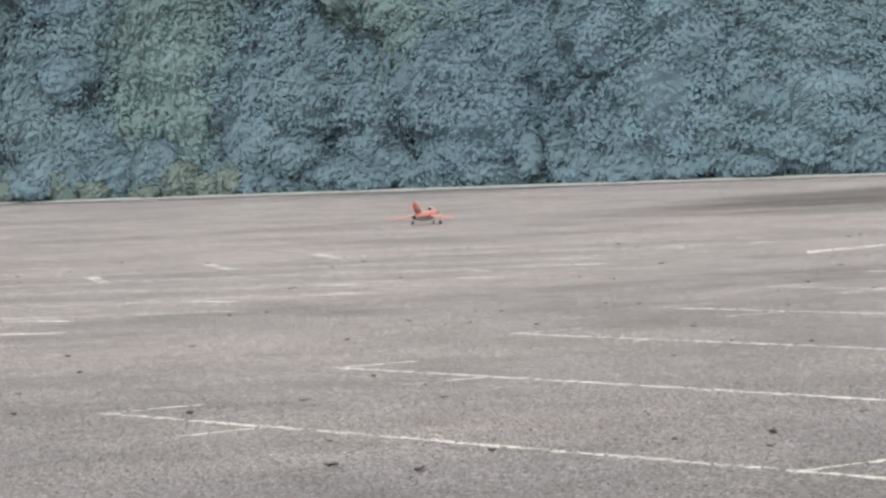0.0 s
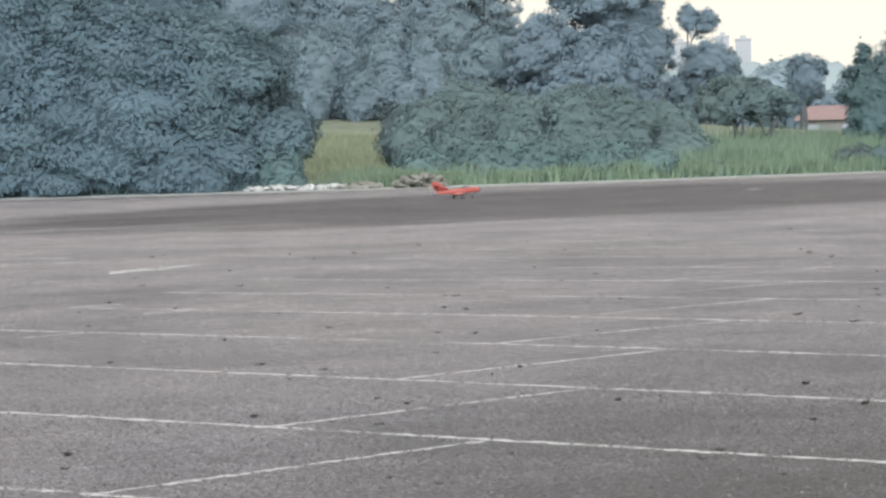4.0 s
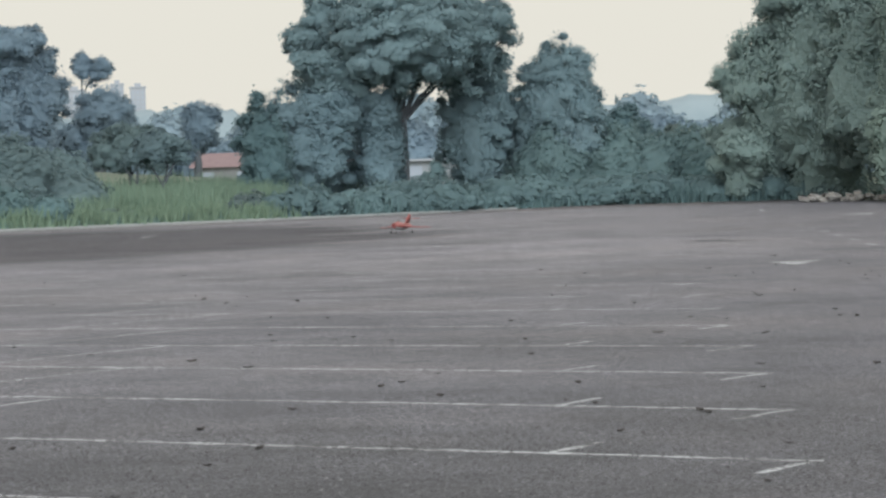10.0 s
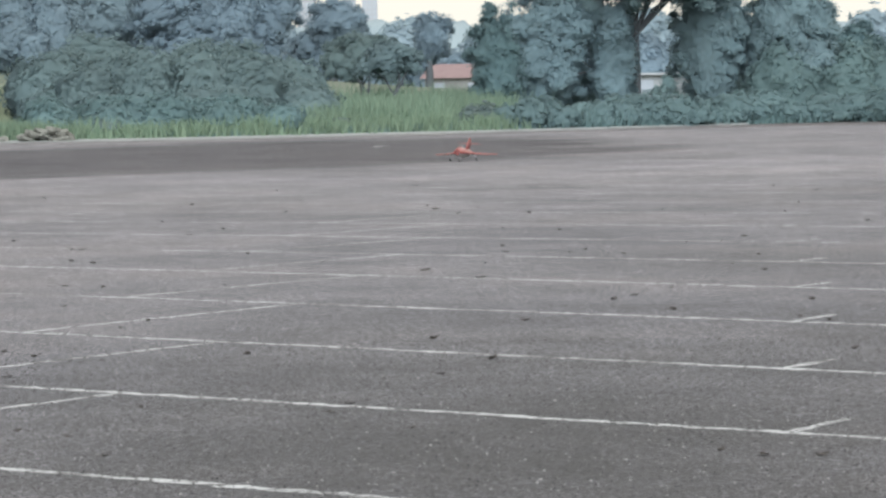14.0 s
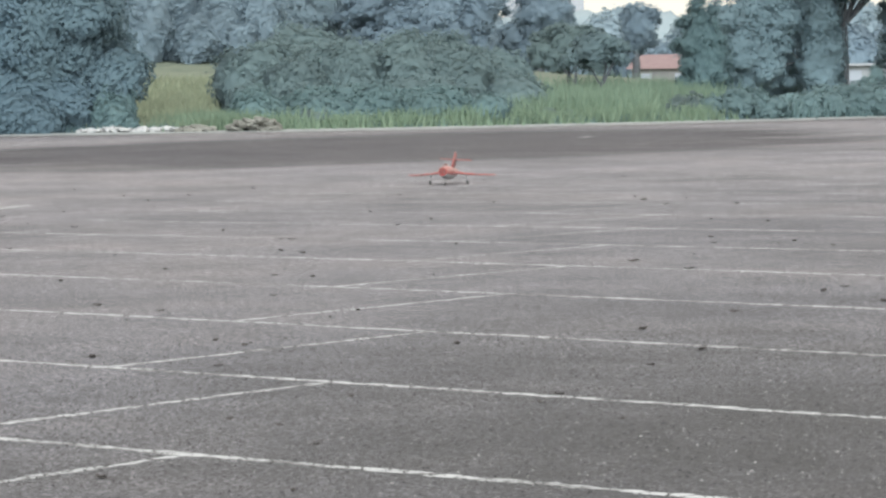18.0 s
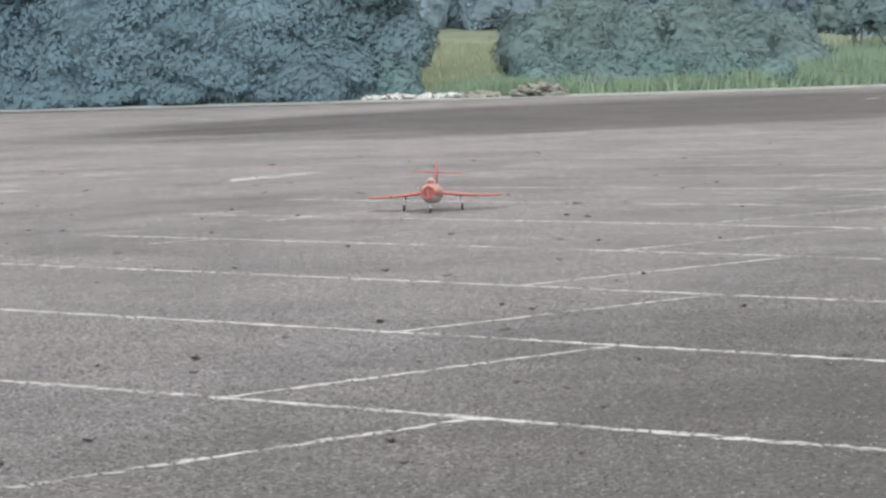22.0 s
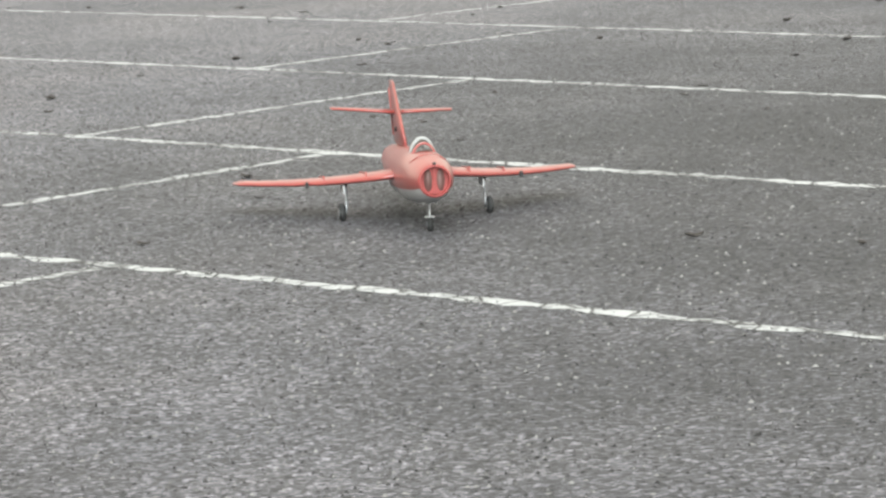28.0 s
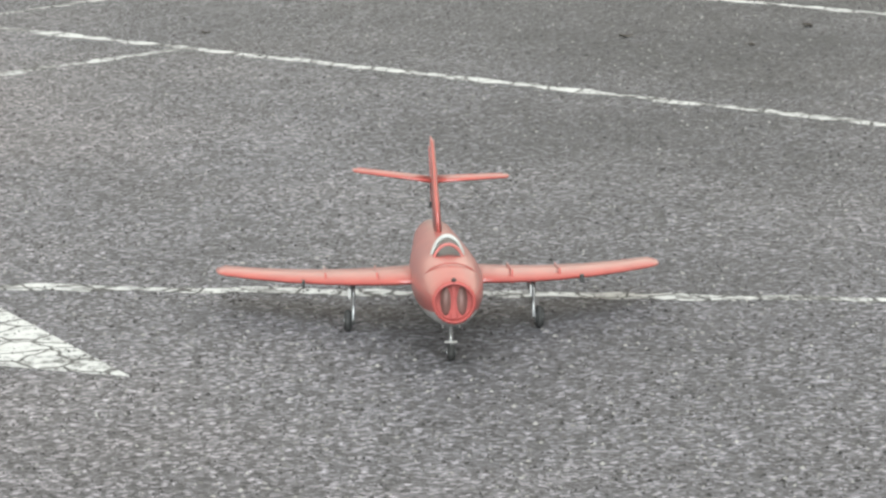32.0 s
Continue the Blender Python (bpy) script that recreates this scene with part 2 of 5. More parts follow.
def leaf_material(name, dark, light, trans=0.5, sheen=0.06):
    """Foliage: every blade a little different, with a pale bluish sheen put in for haze."""
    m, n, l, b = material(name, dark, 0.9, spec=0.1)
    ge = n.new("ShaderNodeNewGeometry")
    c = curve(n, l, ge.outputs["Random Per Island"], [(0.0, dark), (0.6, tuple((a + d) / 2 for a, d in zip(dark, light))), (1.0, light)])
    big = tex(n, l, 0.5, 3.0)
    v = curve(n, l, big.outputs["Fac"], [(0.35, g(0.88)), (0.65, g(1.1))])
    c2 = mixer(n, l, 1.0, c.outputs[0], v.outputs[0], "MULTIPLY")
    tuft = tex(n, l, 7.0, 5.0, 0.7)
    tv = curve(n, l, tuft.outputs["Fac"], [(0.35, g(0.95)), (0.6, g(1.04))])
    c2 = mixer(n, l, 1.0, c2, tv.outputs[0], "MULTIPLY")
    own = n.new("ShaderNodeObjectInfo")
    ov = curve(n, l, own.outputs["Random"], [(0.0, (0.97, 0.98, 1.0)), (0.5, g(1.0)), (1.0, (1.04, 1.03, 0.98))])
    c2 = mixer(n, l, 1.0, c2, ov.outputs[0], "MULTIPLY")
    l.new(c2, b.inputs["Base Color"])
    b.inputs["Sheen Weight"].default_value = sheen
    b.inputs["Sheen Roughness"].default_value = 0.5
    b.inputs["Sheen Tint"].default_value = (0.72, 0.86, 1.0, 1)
    t = n.new("ShaderNodeBsdfTranslucent")
    l.new(c2, t.inputs["Color"])
    mx = n.new("ShaderNodeMixShader")
    mx.inputs[0].default_value = trans
    l.new(b.outputs[0], mx.inputs[1])
    l.new(t.outputs[0], mx.inputs[2])
    l.new(mx.outputs[0], n["Material Output"].inputs["Surface"])
    return m


def grained(name, a, b_, scale, rough=0.8, bump=0.3, dist=0.01, metal=0.0):
    m, n, l, b = material(name, a, rough, metal)
    t = tex(n, l, scale, 5.0, 0.65)
    c = curve(n, l, t.outputs["Fac"], [(0.35, a), (0.65, b_)])
    l.new(c.outputs[0], b.inputs["Base Color"])
    relief(n, l, b, t.outputs["Fac"], bump, dist)
    return m


ASPHALT = asphalt_material()
PAINT = paint_material()
GRASS = grained("grass_ground", (0.09, 0.11, 0.078), (0.145, 0.16, 0.112), 1.3, 0.9, 0.6, 0.05)
# Bark and leaf colours are greyed, paled and blued: haze is put into them.
BARK = grained("bark", (0.04, 0.045, 0.05), (0.075, 0.08, 0.085), 9.0, 0.9, 0.6, 0.02)
LEAF_DARK = leaf_material("leaf_dark", (0.142, 0.200, 0.235), (0.150, 0.212, 0.244))
LEAF_WOOD = leaf_material("leaf_wood", (0.150, 0.208, 0.214), (0.160, 0.218, 0.222))
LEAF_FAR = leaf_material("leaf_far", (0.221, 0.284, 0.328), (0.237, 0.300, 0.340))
LEAF_BROAD = leaf_material("leaf_broad", (0.213, 0.288, 0.306), (0.231, 0.303, 0.321))
# A darker copy of the broad tree's leaf: shade under crowns put into colour.
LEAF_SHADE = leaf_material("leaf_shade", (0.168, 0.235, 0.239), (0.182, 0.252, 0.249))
LEAF_SIDE = leaf_material("leaf_side", (0.257, 0.322, 0.297), (0.281, 0.350, 0.311))
LEAF_THICKET = leaf_material("leaf_thicket", (0.160, 0.215, 0.223), (0.178, 0.234, 0.237))
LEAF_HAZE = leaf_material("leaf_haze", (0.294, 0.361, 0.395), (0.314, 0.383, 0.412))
LEAF_MID = leaf_material("leaf_mid", (0.150, 0.218, 0.228), (0.169, 0.243, 0.243))
LEAF_LIGHT = leaf_material("leaf_light", (0.146, 0.191, 0.186), (0.176, 0.215, 0.200))
LEAF_GRASS = leaf_material("leaf_grass", (0.190, 0.261, 0.190), (0.243, 0.309, 0.221))
CONCRETE = grained("dusty_concrete", (0.19, 0.2, 0.195), (0.27, 0.28, 0.27), 1.5, 0.9, 0.3, 0.01)
DEAD = grained("dead_leaf", (0.022, 0.019, 0.017), (0.055, 0.045, 0.038), 60.0, 0.8, 0.2, 0.002)
STONE = grained("rubble_stone", (0.15, 0.135, 0.12), (0.27, 0.255, 0.23), 5.0, 0.9, 0.6, 0.03)


# ---- mesh helpers ----
def raw(name, verts, faces, mat, smooth=False):
    me = bpy.data.meshes.new(name)
    me.from_pydata(verts, [], faces)
    me.materials.append(mat)
    if smooth:
        me.shade_smooth()
    me.update()
    return me


def bmesh_data(name, bm, mat, smooth=False):
    me = bpy.data.meshes.new(name)
    bmesh.ops.recalc_face_normals(bm, faces=bm.faces[:])
    bm.to_mesh(me)
    bm.free()
    me.materials.append(mat)
    if smooth:
        me.shade_smooth()
    return me


def put(name, data, parent, label=""):
    ob = new(name, data)
    ob.parent = parent
    if label:
        tagged(ob, label)
    return ob


def part(name, bm, mat, parent, label="", smooth=False):
    return put(name, bmesh_data(name, bm, mat, smooth), parent, label)


def thing(name, x, y, z, label, category, group=""):
    e = new(name)
    e.location = (x, y, z)
    return tagged(e, label, category, group)


def tube(verts, faces, pts, radii, sides=7):
    """Append a tapered tube along pts."""
    first = len(verts)
    up = Vector((0.3, 0.1, 1)).normalized()
    for i, (p, r) in enumerate(zip(pts, radii)):
        a, b = pts[max(0, i - 1)], pts[min(len(pts) - 1, i + 1)]
        d = (Vector(b) - Vector(a)).normalized()
        u = d.cross(up if abs(d.dot(up)) < 0.95 else Vector((1, 0, 0))).normalized()
        v = d.cross(u)
        for k in range(sides):
            an = 2 * math.pi * k / sides
            verts.append(tuple(Vector(p) + r * (math.cos(an) * u + math.sin(an) * v)))
    for i in range(len(pts) - 1):
        for k in range(sides):
            k2 = (k + 1) % sides
            a = first + i * sides
            faces.append((a + k, a + k2, a + sides + k2, a + sides + k))
    faces.append(tuple(first + k for k in range(sides)))
    faces.append(tuple(first + (len(pts) - 1) * sides + k for k in range(sides)))


def ico(level):
    bm = bmesh.new()
    bmesh.ops.create_icosphere(bm, subdivisions=level, radius=1.0)
    v = np.array([v.co[:] for v in bm.verts])
    f = np.array([[v.index for v in f.verts] for f in bm.faces])
    bm.free()
    return v, f


ICO = {k: ico(k) for k in (1, 2, 3)}


def unit(rng, n):
    d = rng.normal(size=(n, 3))
    return d / np.linalg.norm(d, axis=1)[:, None]


def billow(rng, gain):
    """A lumpy field over directions, for the outline of a leafy mass."""
    waves = [(rng.normal(size=3) * w, rng.uniform(0, 6.28), a / 2) for w, a in ((2.0, 0.45), (4.5, 0.4), (9.0, 0.35), (17.0, 0.25)) for _ in range(3)]

    def field(d):
        return 1 + gain * sum(a * np.sin(d @ k + p) for k, p, a in waves)
    return field


def blades(rng, p, out, size):
    """Pointed leaf blades at p, most of them turned outwards and up."""
    n = len(p)
    nm = out + rng.normal(size=(n, 3)) * 0.28
    nm[:, 2] += 0.2
    nm /= np.linalg.norm(nm, axis=1)[:, None]
    u = np.cross(nm, rng.normal(size=(n, 3)))
    u /= np.linalg.norm(u, axis=1)[:, None] + 1e-9
    v = np.cross(nm, u)
    s = (size * (0.55 + 0.75 * rng.random(n)))[:, None]
    corners = np.stack([p - v * s * 0.42 - u * s * 0.5, p + u * s * 0.85, p + v * s * 0.42 - u * s * 0.5], axis=1).reshape(-1, 3)
    return np.concatenate([corners, np.repeat(lifted(out), 3, axis=0)], axis=1)


def lifted(d):
    """Outward directions bent upwards as shading normals, to even out light and shade on foliage."""
    d = d / (np.linalg.norm(d, axis=1)[:, None] + 1e-9) + np.array((0, 0, 0.75))
    return d / (np.linalg.norm(d, axis=1)[:, None] + 1e-9)


def sprays(rng, centres, radii, size, cover, outward):
    """Leaf sprays: each a loose flattened ball of blades."""
    number = np.maximum(5, (cover * 6.0 * radii ** 2 / size ** 2).astype(int))
    idx = np.repeat(np.arange(len(centres)), number)
    n = len(idx)
    d = unit(rng, n)
    off = d * (radii[idx] * (0.25 + 0.85 * rng.random(n) ** 0.6))[:, None]
    off[:, 2] *= 0.72
    return blades(rng, centres[idx] + off, 0.35 * d + 0.65 * outward[idx], np.full(n, size))


def crown_parts(rng, blobs, density, size, cover, clump=0.42, gain=0.3, loose=0.18):
    """Leafy masses over lumpy ellipsoids: a leaf-covered body with loose sprays on its outline, or sprays alone where it is airy. blobs: rows of centre and half axes."""
    tips, leaf, body, faces, base = [], [], [], [], 0
    mid, axes = np.array([b[0] for b in blobs]), np.array([b[1] for b in blobs])
    full = np.array(density) > 0.75

    def bare(p, own):
        """Which points lie outside the other bodies."""
        keep = np.ones(len(p), bool)
        for k in np.nonzero(full)[0]:
            if k != own and np.all(np.abs(mid[k] - mid[own]) < axes[k] + axes[own]):
                keep &= (((p - mid[k]) / axes[k]) ** 2).sum(axis=1) > 0.7
        return keep

    for i, (c, r) in enumerate(zip(mid, axes)):
        den = density[i]
        field = billow(rng, gain if full[i] else 0.3)
        cr = min(clump, 0.42 * float(min(r[0], r[2])) + 0.05)
        area = 2 * math.pi * r[0] * (r[0] + r[2])
        if full[i]:
            cv, cf = ICO[3 if r[0] > 1.0 else 2]
            body.append(np.concatenate([c + cv * r * ((0.97 - 1.05 * loose) * field(cv))[:, None], lifted(cv)], axis=1))
            faces.append(cf + base)
            base += len(cv)
            m = int(cover * area / (0.45 * size * size))
            d = unit(rng, m)
            p = c + d * r * (field(d) * (1.0 - loose + loose * rng.random(m)))[:, None]
            keep = bare(p, i)
            leaf.append(blades(rng, p[keep], d[keep], np.full(int(keep.sum()), size)))
        n = max(4, int((4.0 * loose if full[i] else 1.5 * den) * area / (math.pi * cr * cr)))
        d = unit(rng, n)
        k = rng.uniform(0.82, 0.92 + 0.5 * loose, n) if full[i] else np.where(rng.random(n) < 0.8, rng.uniform(0.8, 1.0, n), rng.uniform(0.3, 0.8, n))
        p = c + d * r * (k * field(d))[:, None]
        keep = bare(p, i)
        if not keep.any():
            keep[:1] = True
        tips.append(p[keep])
        if full[i] and loose > 0.12:
            tv, tf = ICO[1]
            for c1, r1, d1 in zip(p[keep], cr * rng.uniform(0.3, 0.85, int(keep.sum())), d[keep]):
                f1 = billow(rng, 0.9)(tv)
                body.append(np.concatenate([c1 + tv * np.array((r1, r1, r1 * 0.75)) * 0.85 * f1[:, None], lifted(0.3 * tv + 0.7 * d1[None, :])], axis=1))
                faces.append(tf + base)
                base += len(tv)
                m1 = int(1.0 * 11 * r1 * r1 / (0.45 * size * size))
                e1 = unit(rng, m1)
                leaf.append(blades(rng, c1 + e1 * np.array((r1, r1, r1 * 0.75)) * rng.uniform(0.85, 1.45, m1)[:, None], 0.35 * e1 + 0.65 * d1, np.full(m1, size)))
            continue
        leaf.append(sprays(rng, p[keep], (cr * rng.uniform(0.4 if full[i] else 0.55, 0.95 if full[i] else 1.2, n))[keep], size, 0.7, d[keep]))
    empty = np.zeros((0, 6))
    return np.concatenate(tips), np.concatenate(leaf), (np.concatenate(body) if body else empty), (np.concatenate(faces) if faces else np.zeros((0, 3), int))


def foliage_mesh(name, leaves, body, faces, mat):
    """Blades and bodies as one mesh of triangles, shaded by the normals that each vertex carries."""
    v = np.concatenate([body, leaves])
    f = np.concatenate([faces, np.arange(len(leaves)).reshape(-1, 3) + len(body)])
    me = array_mesh(name, v[:, :3], f, mat)
    me.shade_smooth()
    me.normals_split_custom_set_from_vertices(v[:, 3:])
    return me


def array_mesh(name, verts, faces, mat):
    me = bpy.data.meshes.new(name)
    k = faces.shape[1]
    me.vertices.add(len(verts))
    me.vertices.foreach_set("co", np.ascontiguousarray(verts, dtype=np.float32).ravel())
    me.loops.add(faces.size)
    me.loops.foreach_set("vertex_index", faces.astype(np.int32).ravel())
    me.polygons.add(len(faces))
    me.polygons.foreach_set("loop_start", np.arange(0, faces.size, k, dtype=np.int32))
    me.materials.append(mat)
    me.update(calc_edges=True)
    return me


# ---- lot and ground ----
def edge_point(s):
    """The far edge of the lot, from its south-west end (0) to its north corner (1)."""
    pts = ((-130, 42), (-93.7, 54.7), (-85.4, 59.4), (-76.7, 64.0), (-69.5, 69.1), (-62.5, 76.1), (-59.0, 86.2), (-55.6, 97.8), (-48.2, 101.9))
    k = s * (len(pts) - 1)
    i = min(int(k), len(pts) - 2)
    w = k - i
    return Vector((pts[i][0] * (1 - w) + pts[i + 1][0] * w, pts[i][1] * (1 - w) + pts[i + 1][1] * w))


def ground_sheet():
    verts, faces = [(0, 0, gz(0, 0) - 0.06)], []
    radii = [4, 8, 12, 16, 20, 24, 30, 40, 50, 60, 70, 80, 90, 97, 101, 104, 107, 110, 114, 118, 122, 127, 133, 140, 148, 160, 180, 250, 400, 800, 1600, 4200]
    seg = 180
    for r in radii:
        for k in range(seg):
            a = 2 * math.pi * k / seg
            x, y = r * math.cos(a), r * math.sin(a)
            verts.append((x, y, land(x, y)))
    for k in range(seg):
        faces.append((0, 1 + k, 1 + (k + 1) % seg))
    for i in range(len(radii) - 1):
        for k in range(seg):
            a, k2 = 1 + i * seg, (k + 1) % seg
            faces.append((a + k, a + seg + k, a + seg + k2, a + k2))
    ob = new("ground", raw("ground", verts, faces, GRASS, True))
    return tagged(ob, "rough green and straw-coloured grass ground around the lot", "ground", kind="structure")


def lot_sheet():
    rng = random.Random(4)
    # fan of rays from the camera's stand to the outline, so that the gentle fall is followed
    outline = [edge_point(i / 60) for i in range(61)] + [Vector(p) for p in ((-43.6, 95.5), (-37, 83), (-31.2, 71.5), (-20, 49), (-5, 20), (20, 5), (25, -30), (-60, -35), (-120, -10))]
    verts, faces = [], []
    rings = [0.02, 0.05, 0.08, 0.1, 0.12, 0.14, 0.16, 0.18, 0.2, 0.22, 0.24, 0.26, 0.28, 0.3, 0.33, 0.36, 0.4, 0.45, 0.52, 0.6, 0.68, 0.76, 0.84, 0.92, 1.0]
    dense = []
    for i, p in enumerate(outline):
        q = outline[(i + 1) % len(outline)]
        steps = max(1, int((q - p).length / 4))
        for k in range(steps):
            dense.append(p.lerp(q, k / steps))
    n = len(dense)
    hub = Vector((-4, 4))
    verts.append((hub.x, hub.y, gz(hub.x, hub.y)))
    for s in rings:
        for p in dense:
            c = hub.lerp(p, s)
            if s == 1.0:
                c += Vector((rng.uniform(-0.12, 0.12), rng.uniform(-0.12, 0.12)))
            verts.append((c.x, c.y, gz(c.x, c.y)))
    for k in range(n):
        faces.append((0, 1 + k, 1 + (k + 1) % n))
    for i in range(len(rings) - 1):
        for k in range(n):
            a, k2 = 1 + i * n, (k + 1) % n
            faces.append((a + k, a + n + k, a + n + k2, a + k2))
    last = 1 + (len(rings) - 1) * n
    for k in range(n):
        v = verts[last + k]
        verts.append((v[0], v[1], v[2] - 0.12))
    for k in range(n):
        k2 = (k + 1) % n
        faces.append((last + k, last + n + k, last + n + k2, last + k2))
    ob = new("parking_lot", raw("parking_lot", verts, faces, ASPHALT, True))
    return tagged(ob, "wide weathered grey asphalt parking lot with worn bay lines", "parking lot", kind="structure")


ground_sheet()
LOT = lot_sheet()


def edge_strip():
    """A low dusty concrete margin along the far edge."""
    rng = random.Random(8)
    verts, faces = [], []
    n = 130
    for i in range(n + 1):
        p = edge_point(0.1 + 0.75 * i / n)
        w = p.normalized()
        inner = -1.6 * min(1.0, (n - i) / 18, i / 12) + rng.uniform(-0.15, 0.15)
        for d, z in ((inner, -0.02), (inner + 0.05, 0.008), (0.35, 0.04), (0.4, -0.1)):
            q = p + w * d
            verts.append((q.x, q.y, gz(q.x, q.y) + z))
        if i:
            for k in range(3):
                a = 4 * i + k
                faces.append((a - 4, a, a + 1, a - 3))
    ob = new("kerb", raw("kerb", verts, faces, CONCRETE))
    tagged(ob, "pale dusty concrete margin along the lot's far edge", "kerb", kind="structure")


edge_strip()


def stroke(x0, y0, x1, y1, width=0.082, name="painted_line", seed=0, mat=None):
    """A painted stripe on the lot with uneven sides."""
    rng = random.Random(seed + int(x0 * 100) * 7 + int(y0 * 100))
    d = Vector((x1 - x0, y1 - y0))
    n = max(2, int(d.length / 0.07))
    side = Vector((-d.y, d.x)).normalized()
    verts, faces = [], []
    for i in range(n + 1):
        p = Vector((x0, y0)) + d * i / n
        for s in (-0.5, 0.5):
            q = p + side * (s * width * rng.uniform(0.3, 1.25))
            verts.append((q.x, q.y, gz(q.x, q.y) + 0.0012))
        if i:
            a = 2 * i
            faces.append((a - 2, a - 1, a + 1, a))
    return put(name, raw(name, verts, faces, mat or PAINT), LOT)


def left_end(i):
    k = max(0, i - 5)
    return Vector((-14.2 - 1.52 * i + 0.33 * k, 7.12 + 2.57 * i - 0.3 * k))


def right_end(i):
    k = max(0, i - 3)
    return Vector((-2.7 - 1.4 * i - 0.02 * k * k, 7.2 + 2.4 * i + 0.17 * k + 0.03 * k * k))


def along(i, x):
    """The point of line i at x."""
    a, b = left_end(i), right_end(i)
    return a.lerp(b, (x - a.x) / (b.x - a.x))


def divider(i):
    return -9.0 - 1.4 * i - 0.012 * i * i


for i in range(0, 13):
    a, b = left_end(i), right_end(i)
    stroke(a.x, a.y, b.x, b.y, 0.086 + 0.005 * max(0, i - 2))
for i in range(0, 10):
    a, b = along(i, divider(i)), along(i + 1, divider(i))
    stroke(a.x, a.y + 0.05, b.x, b.y - 0.05, 0.072)
    xl, xr = left_end(i).x, right_end(i + 1).x
    for x, s in ((xl, 1), (xr, -1)):
        a, b = along(i, x), along(i + 1, x)
        stroke(x + 0.04 * s, a.y + 0.05, x + 0.07 * s, a.y + 0.58, 0.07, "bay_tick")
        stroke(x + 0.04 * s, b.y - 0.05, x + 0.04 * s, b.y - 0.6, 0.07, "bay_tick")
a = along(0, divider(-1))
stroke(a.x, a.y - 0.05, a.x - 0.06, a.y - 1.0, 0.08)
# the next block beyond the aisle, set at another angle
for i in range(0, 7):
    x, y = -22.72 - 1.26 * i, 13.6 + 2.4 * i
    stroke(x, y, x - 3.6, y - 3.7, 0.13)
    stroke(x + 0.08, y + 0.08, x - 0.4, y - 0.14, 0.2, "bay_tick")
    stroke(x - 1.4, y + 1.05, x - 2.05, y + 1.0, 0.2, "bay_tick")
    stroke(x - 1.87, y + 1.1, x - 5.4, y - 2.5, 0.12)
    if 1 <= i <= 3:
        stroke(x - 9.1, y + 4.35, x - 7.0, y + 3.25, 0.17, "bay_tick")
# stop line, and painted arrow heads in the aisle
stroke(-5.2, 3.242, -1.5, 5.649, 0.085, "stop_line")


def wedge(*corners):
    n = 10
    a, b, c = (Vector(p) for p in corners)
    verts, faces = [], []
    for i in range(n + 1):
        p, q = a.lerp(c, i / n), b.lerp(c, i / n)
        for v in (p, q):
            verts.append((v.x, v.y, gz(v.x, v.y) + 0.0014))
        if i:
            faces.append((2 * i - 2, 2 * i - 1, 2 * i + 1, 2 * i))
    put("painted_arrow_head", raw("painted_arrow_head", verts, faces, PAINT), LOT)


wedge((-4.93, 3.515), (-4.43, 2.765), (-3.718, 3.005))
wedge((-27.62, 25.9), (-26.94, 25.27), (-28.0, 27.6))
stroke(-27.2, 26.1, -28.05, 27.65, 0.15, "painted_arrow_head")
wedge((-20.25, 40.6), (-19.3, 39.5), (-19.8, 41.3))
wedge((-35.7, 75.2), (-34.2, 73.9), (-35.0, 75.6))


# a broken line and short bars further out
for k in range(9):
    x, y = -31.2 + 1.72 * k, 64.0 - 3.05 * k
    stroke(x, y, x + 0.34, y - 0.6, 0.16, "dashed_line")
stroke(-35.7, 75.3, -34.3, 74.3, 0.22)
stroke(-42.4, 84.6, -41.0, 82.0, 0.16)
stroke(-47.9, 65.0, -47.3, 63.8, 0.3)
# dark damp streaks along old joints
DAMP = grained("damp_asphalt", (0.03, 0.029, 0.03), (0.055, 0.052, 0.053), 2.0, 0.8, 0.3, 0.01)
for x0, y0, x1, y1, w in ((-27.6, 52.4, -26.1, 51.6, 0.7), (-33.2, 53.2, -31.7, 52.6, 0.5), (-39.7, 75.9, -38.8, 75.1, 0.8), (-52.4, 35.8, -47.9, 36.8, 0.22), (-54.2, 41.2, -54.3, 43.4, 0.3), (-33.7, 51.9, -31.9, 53.0, 0.3), (-21.9, 45.7, -21.0, 46.4, 0.25)):
    stroke(x0, y0, x1, y1, w, "damp_streak", 3, DAMP)


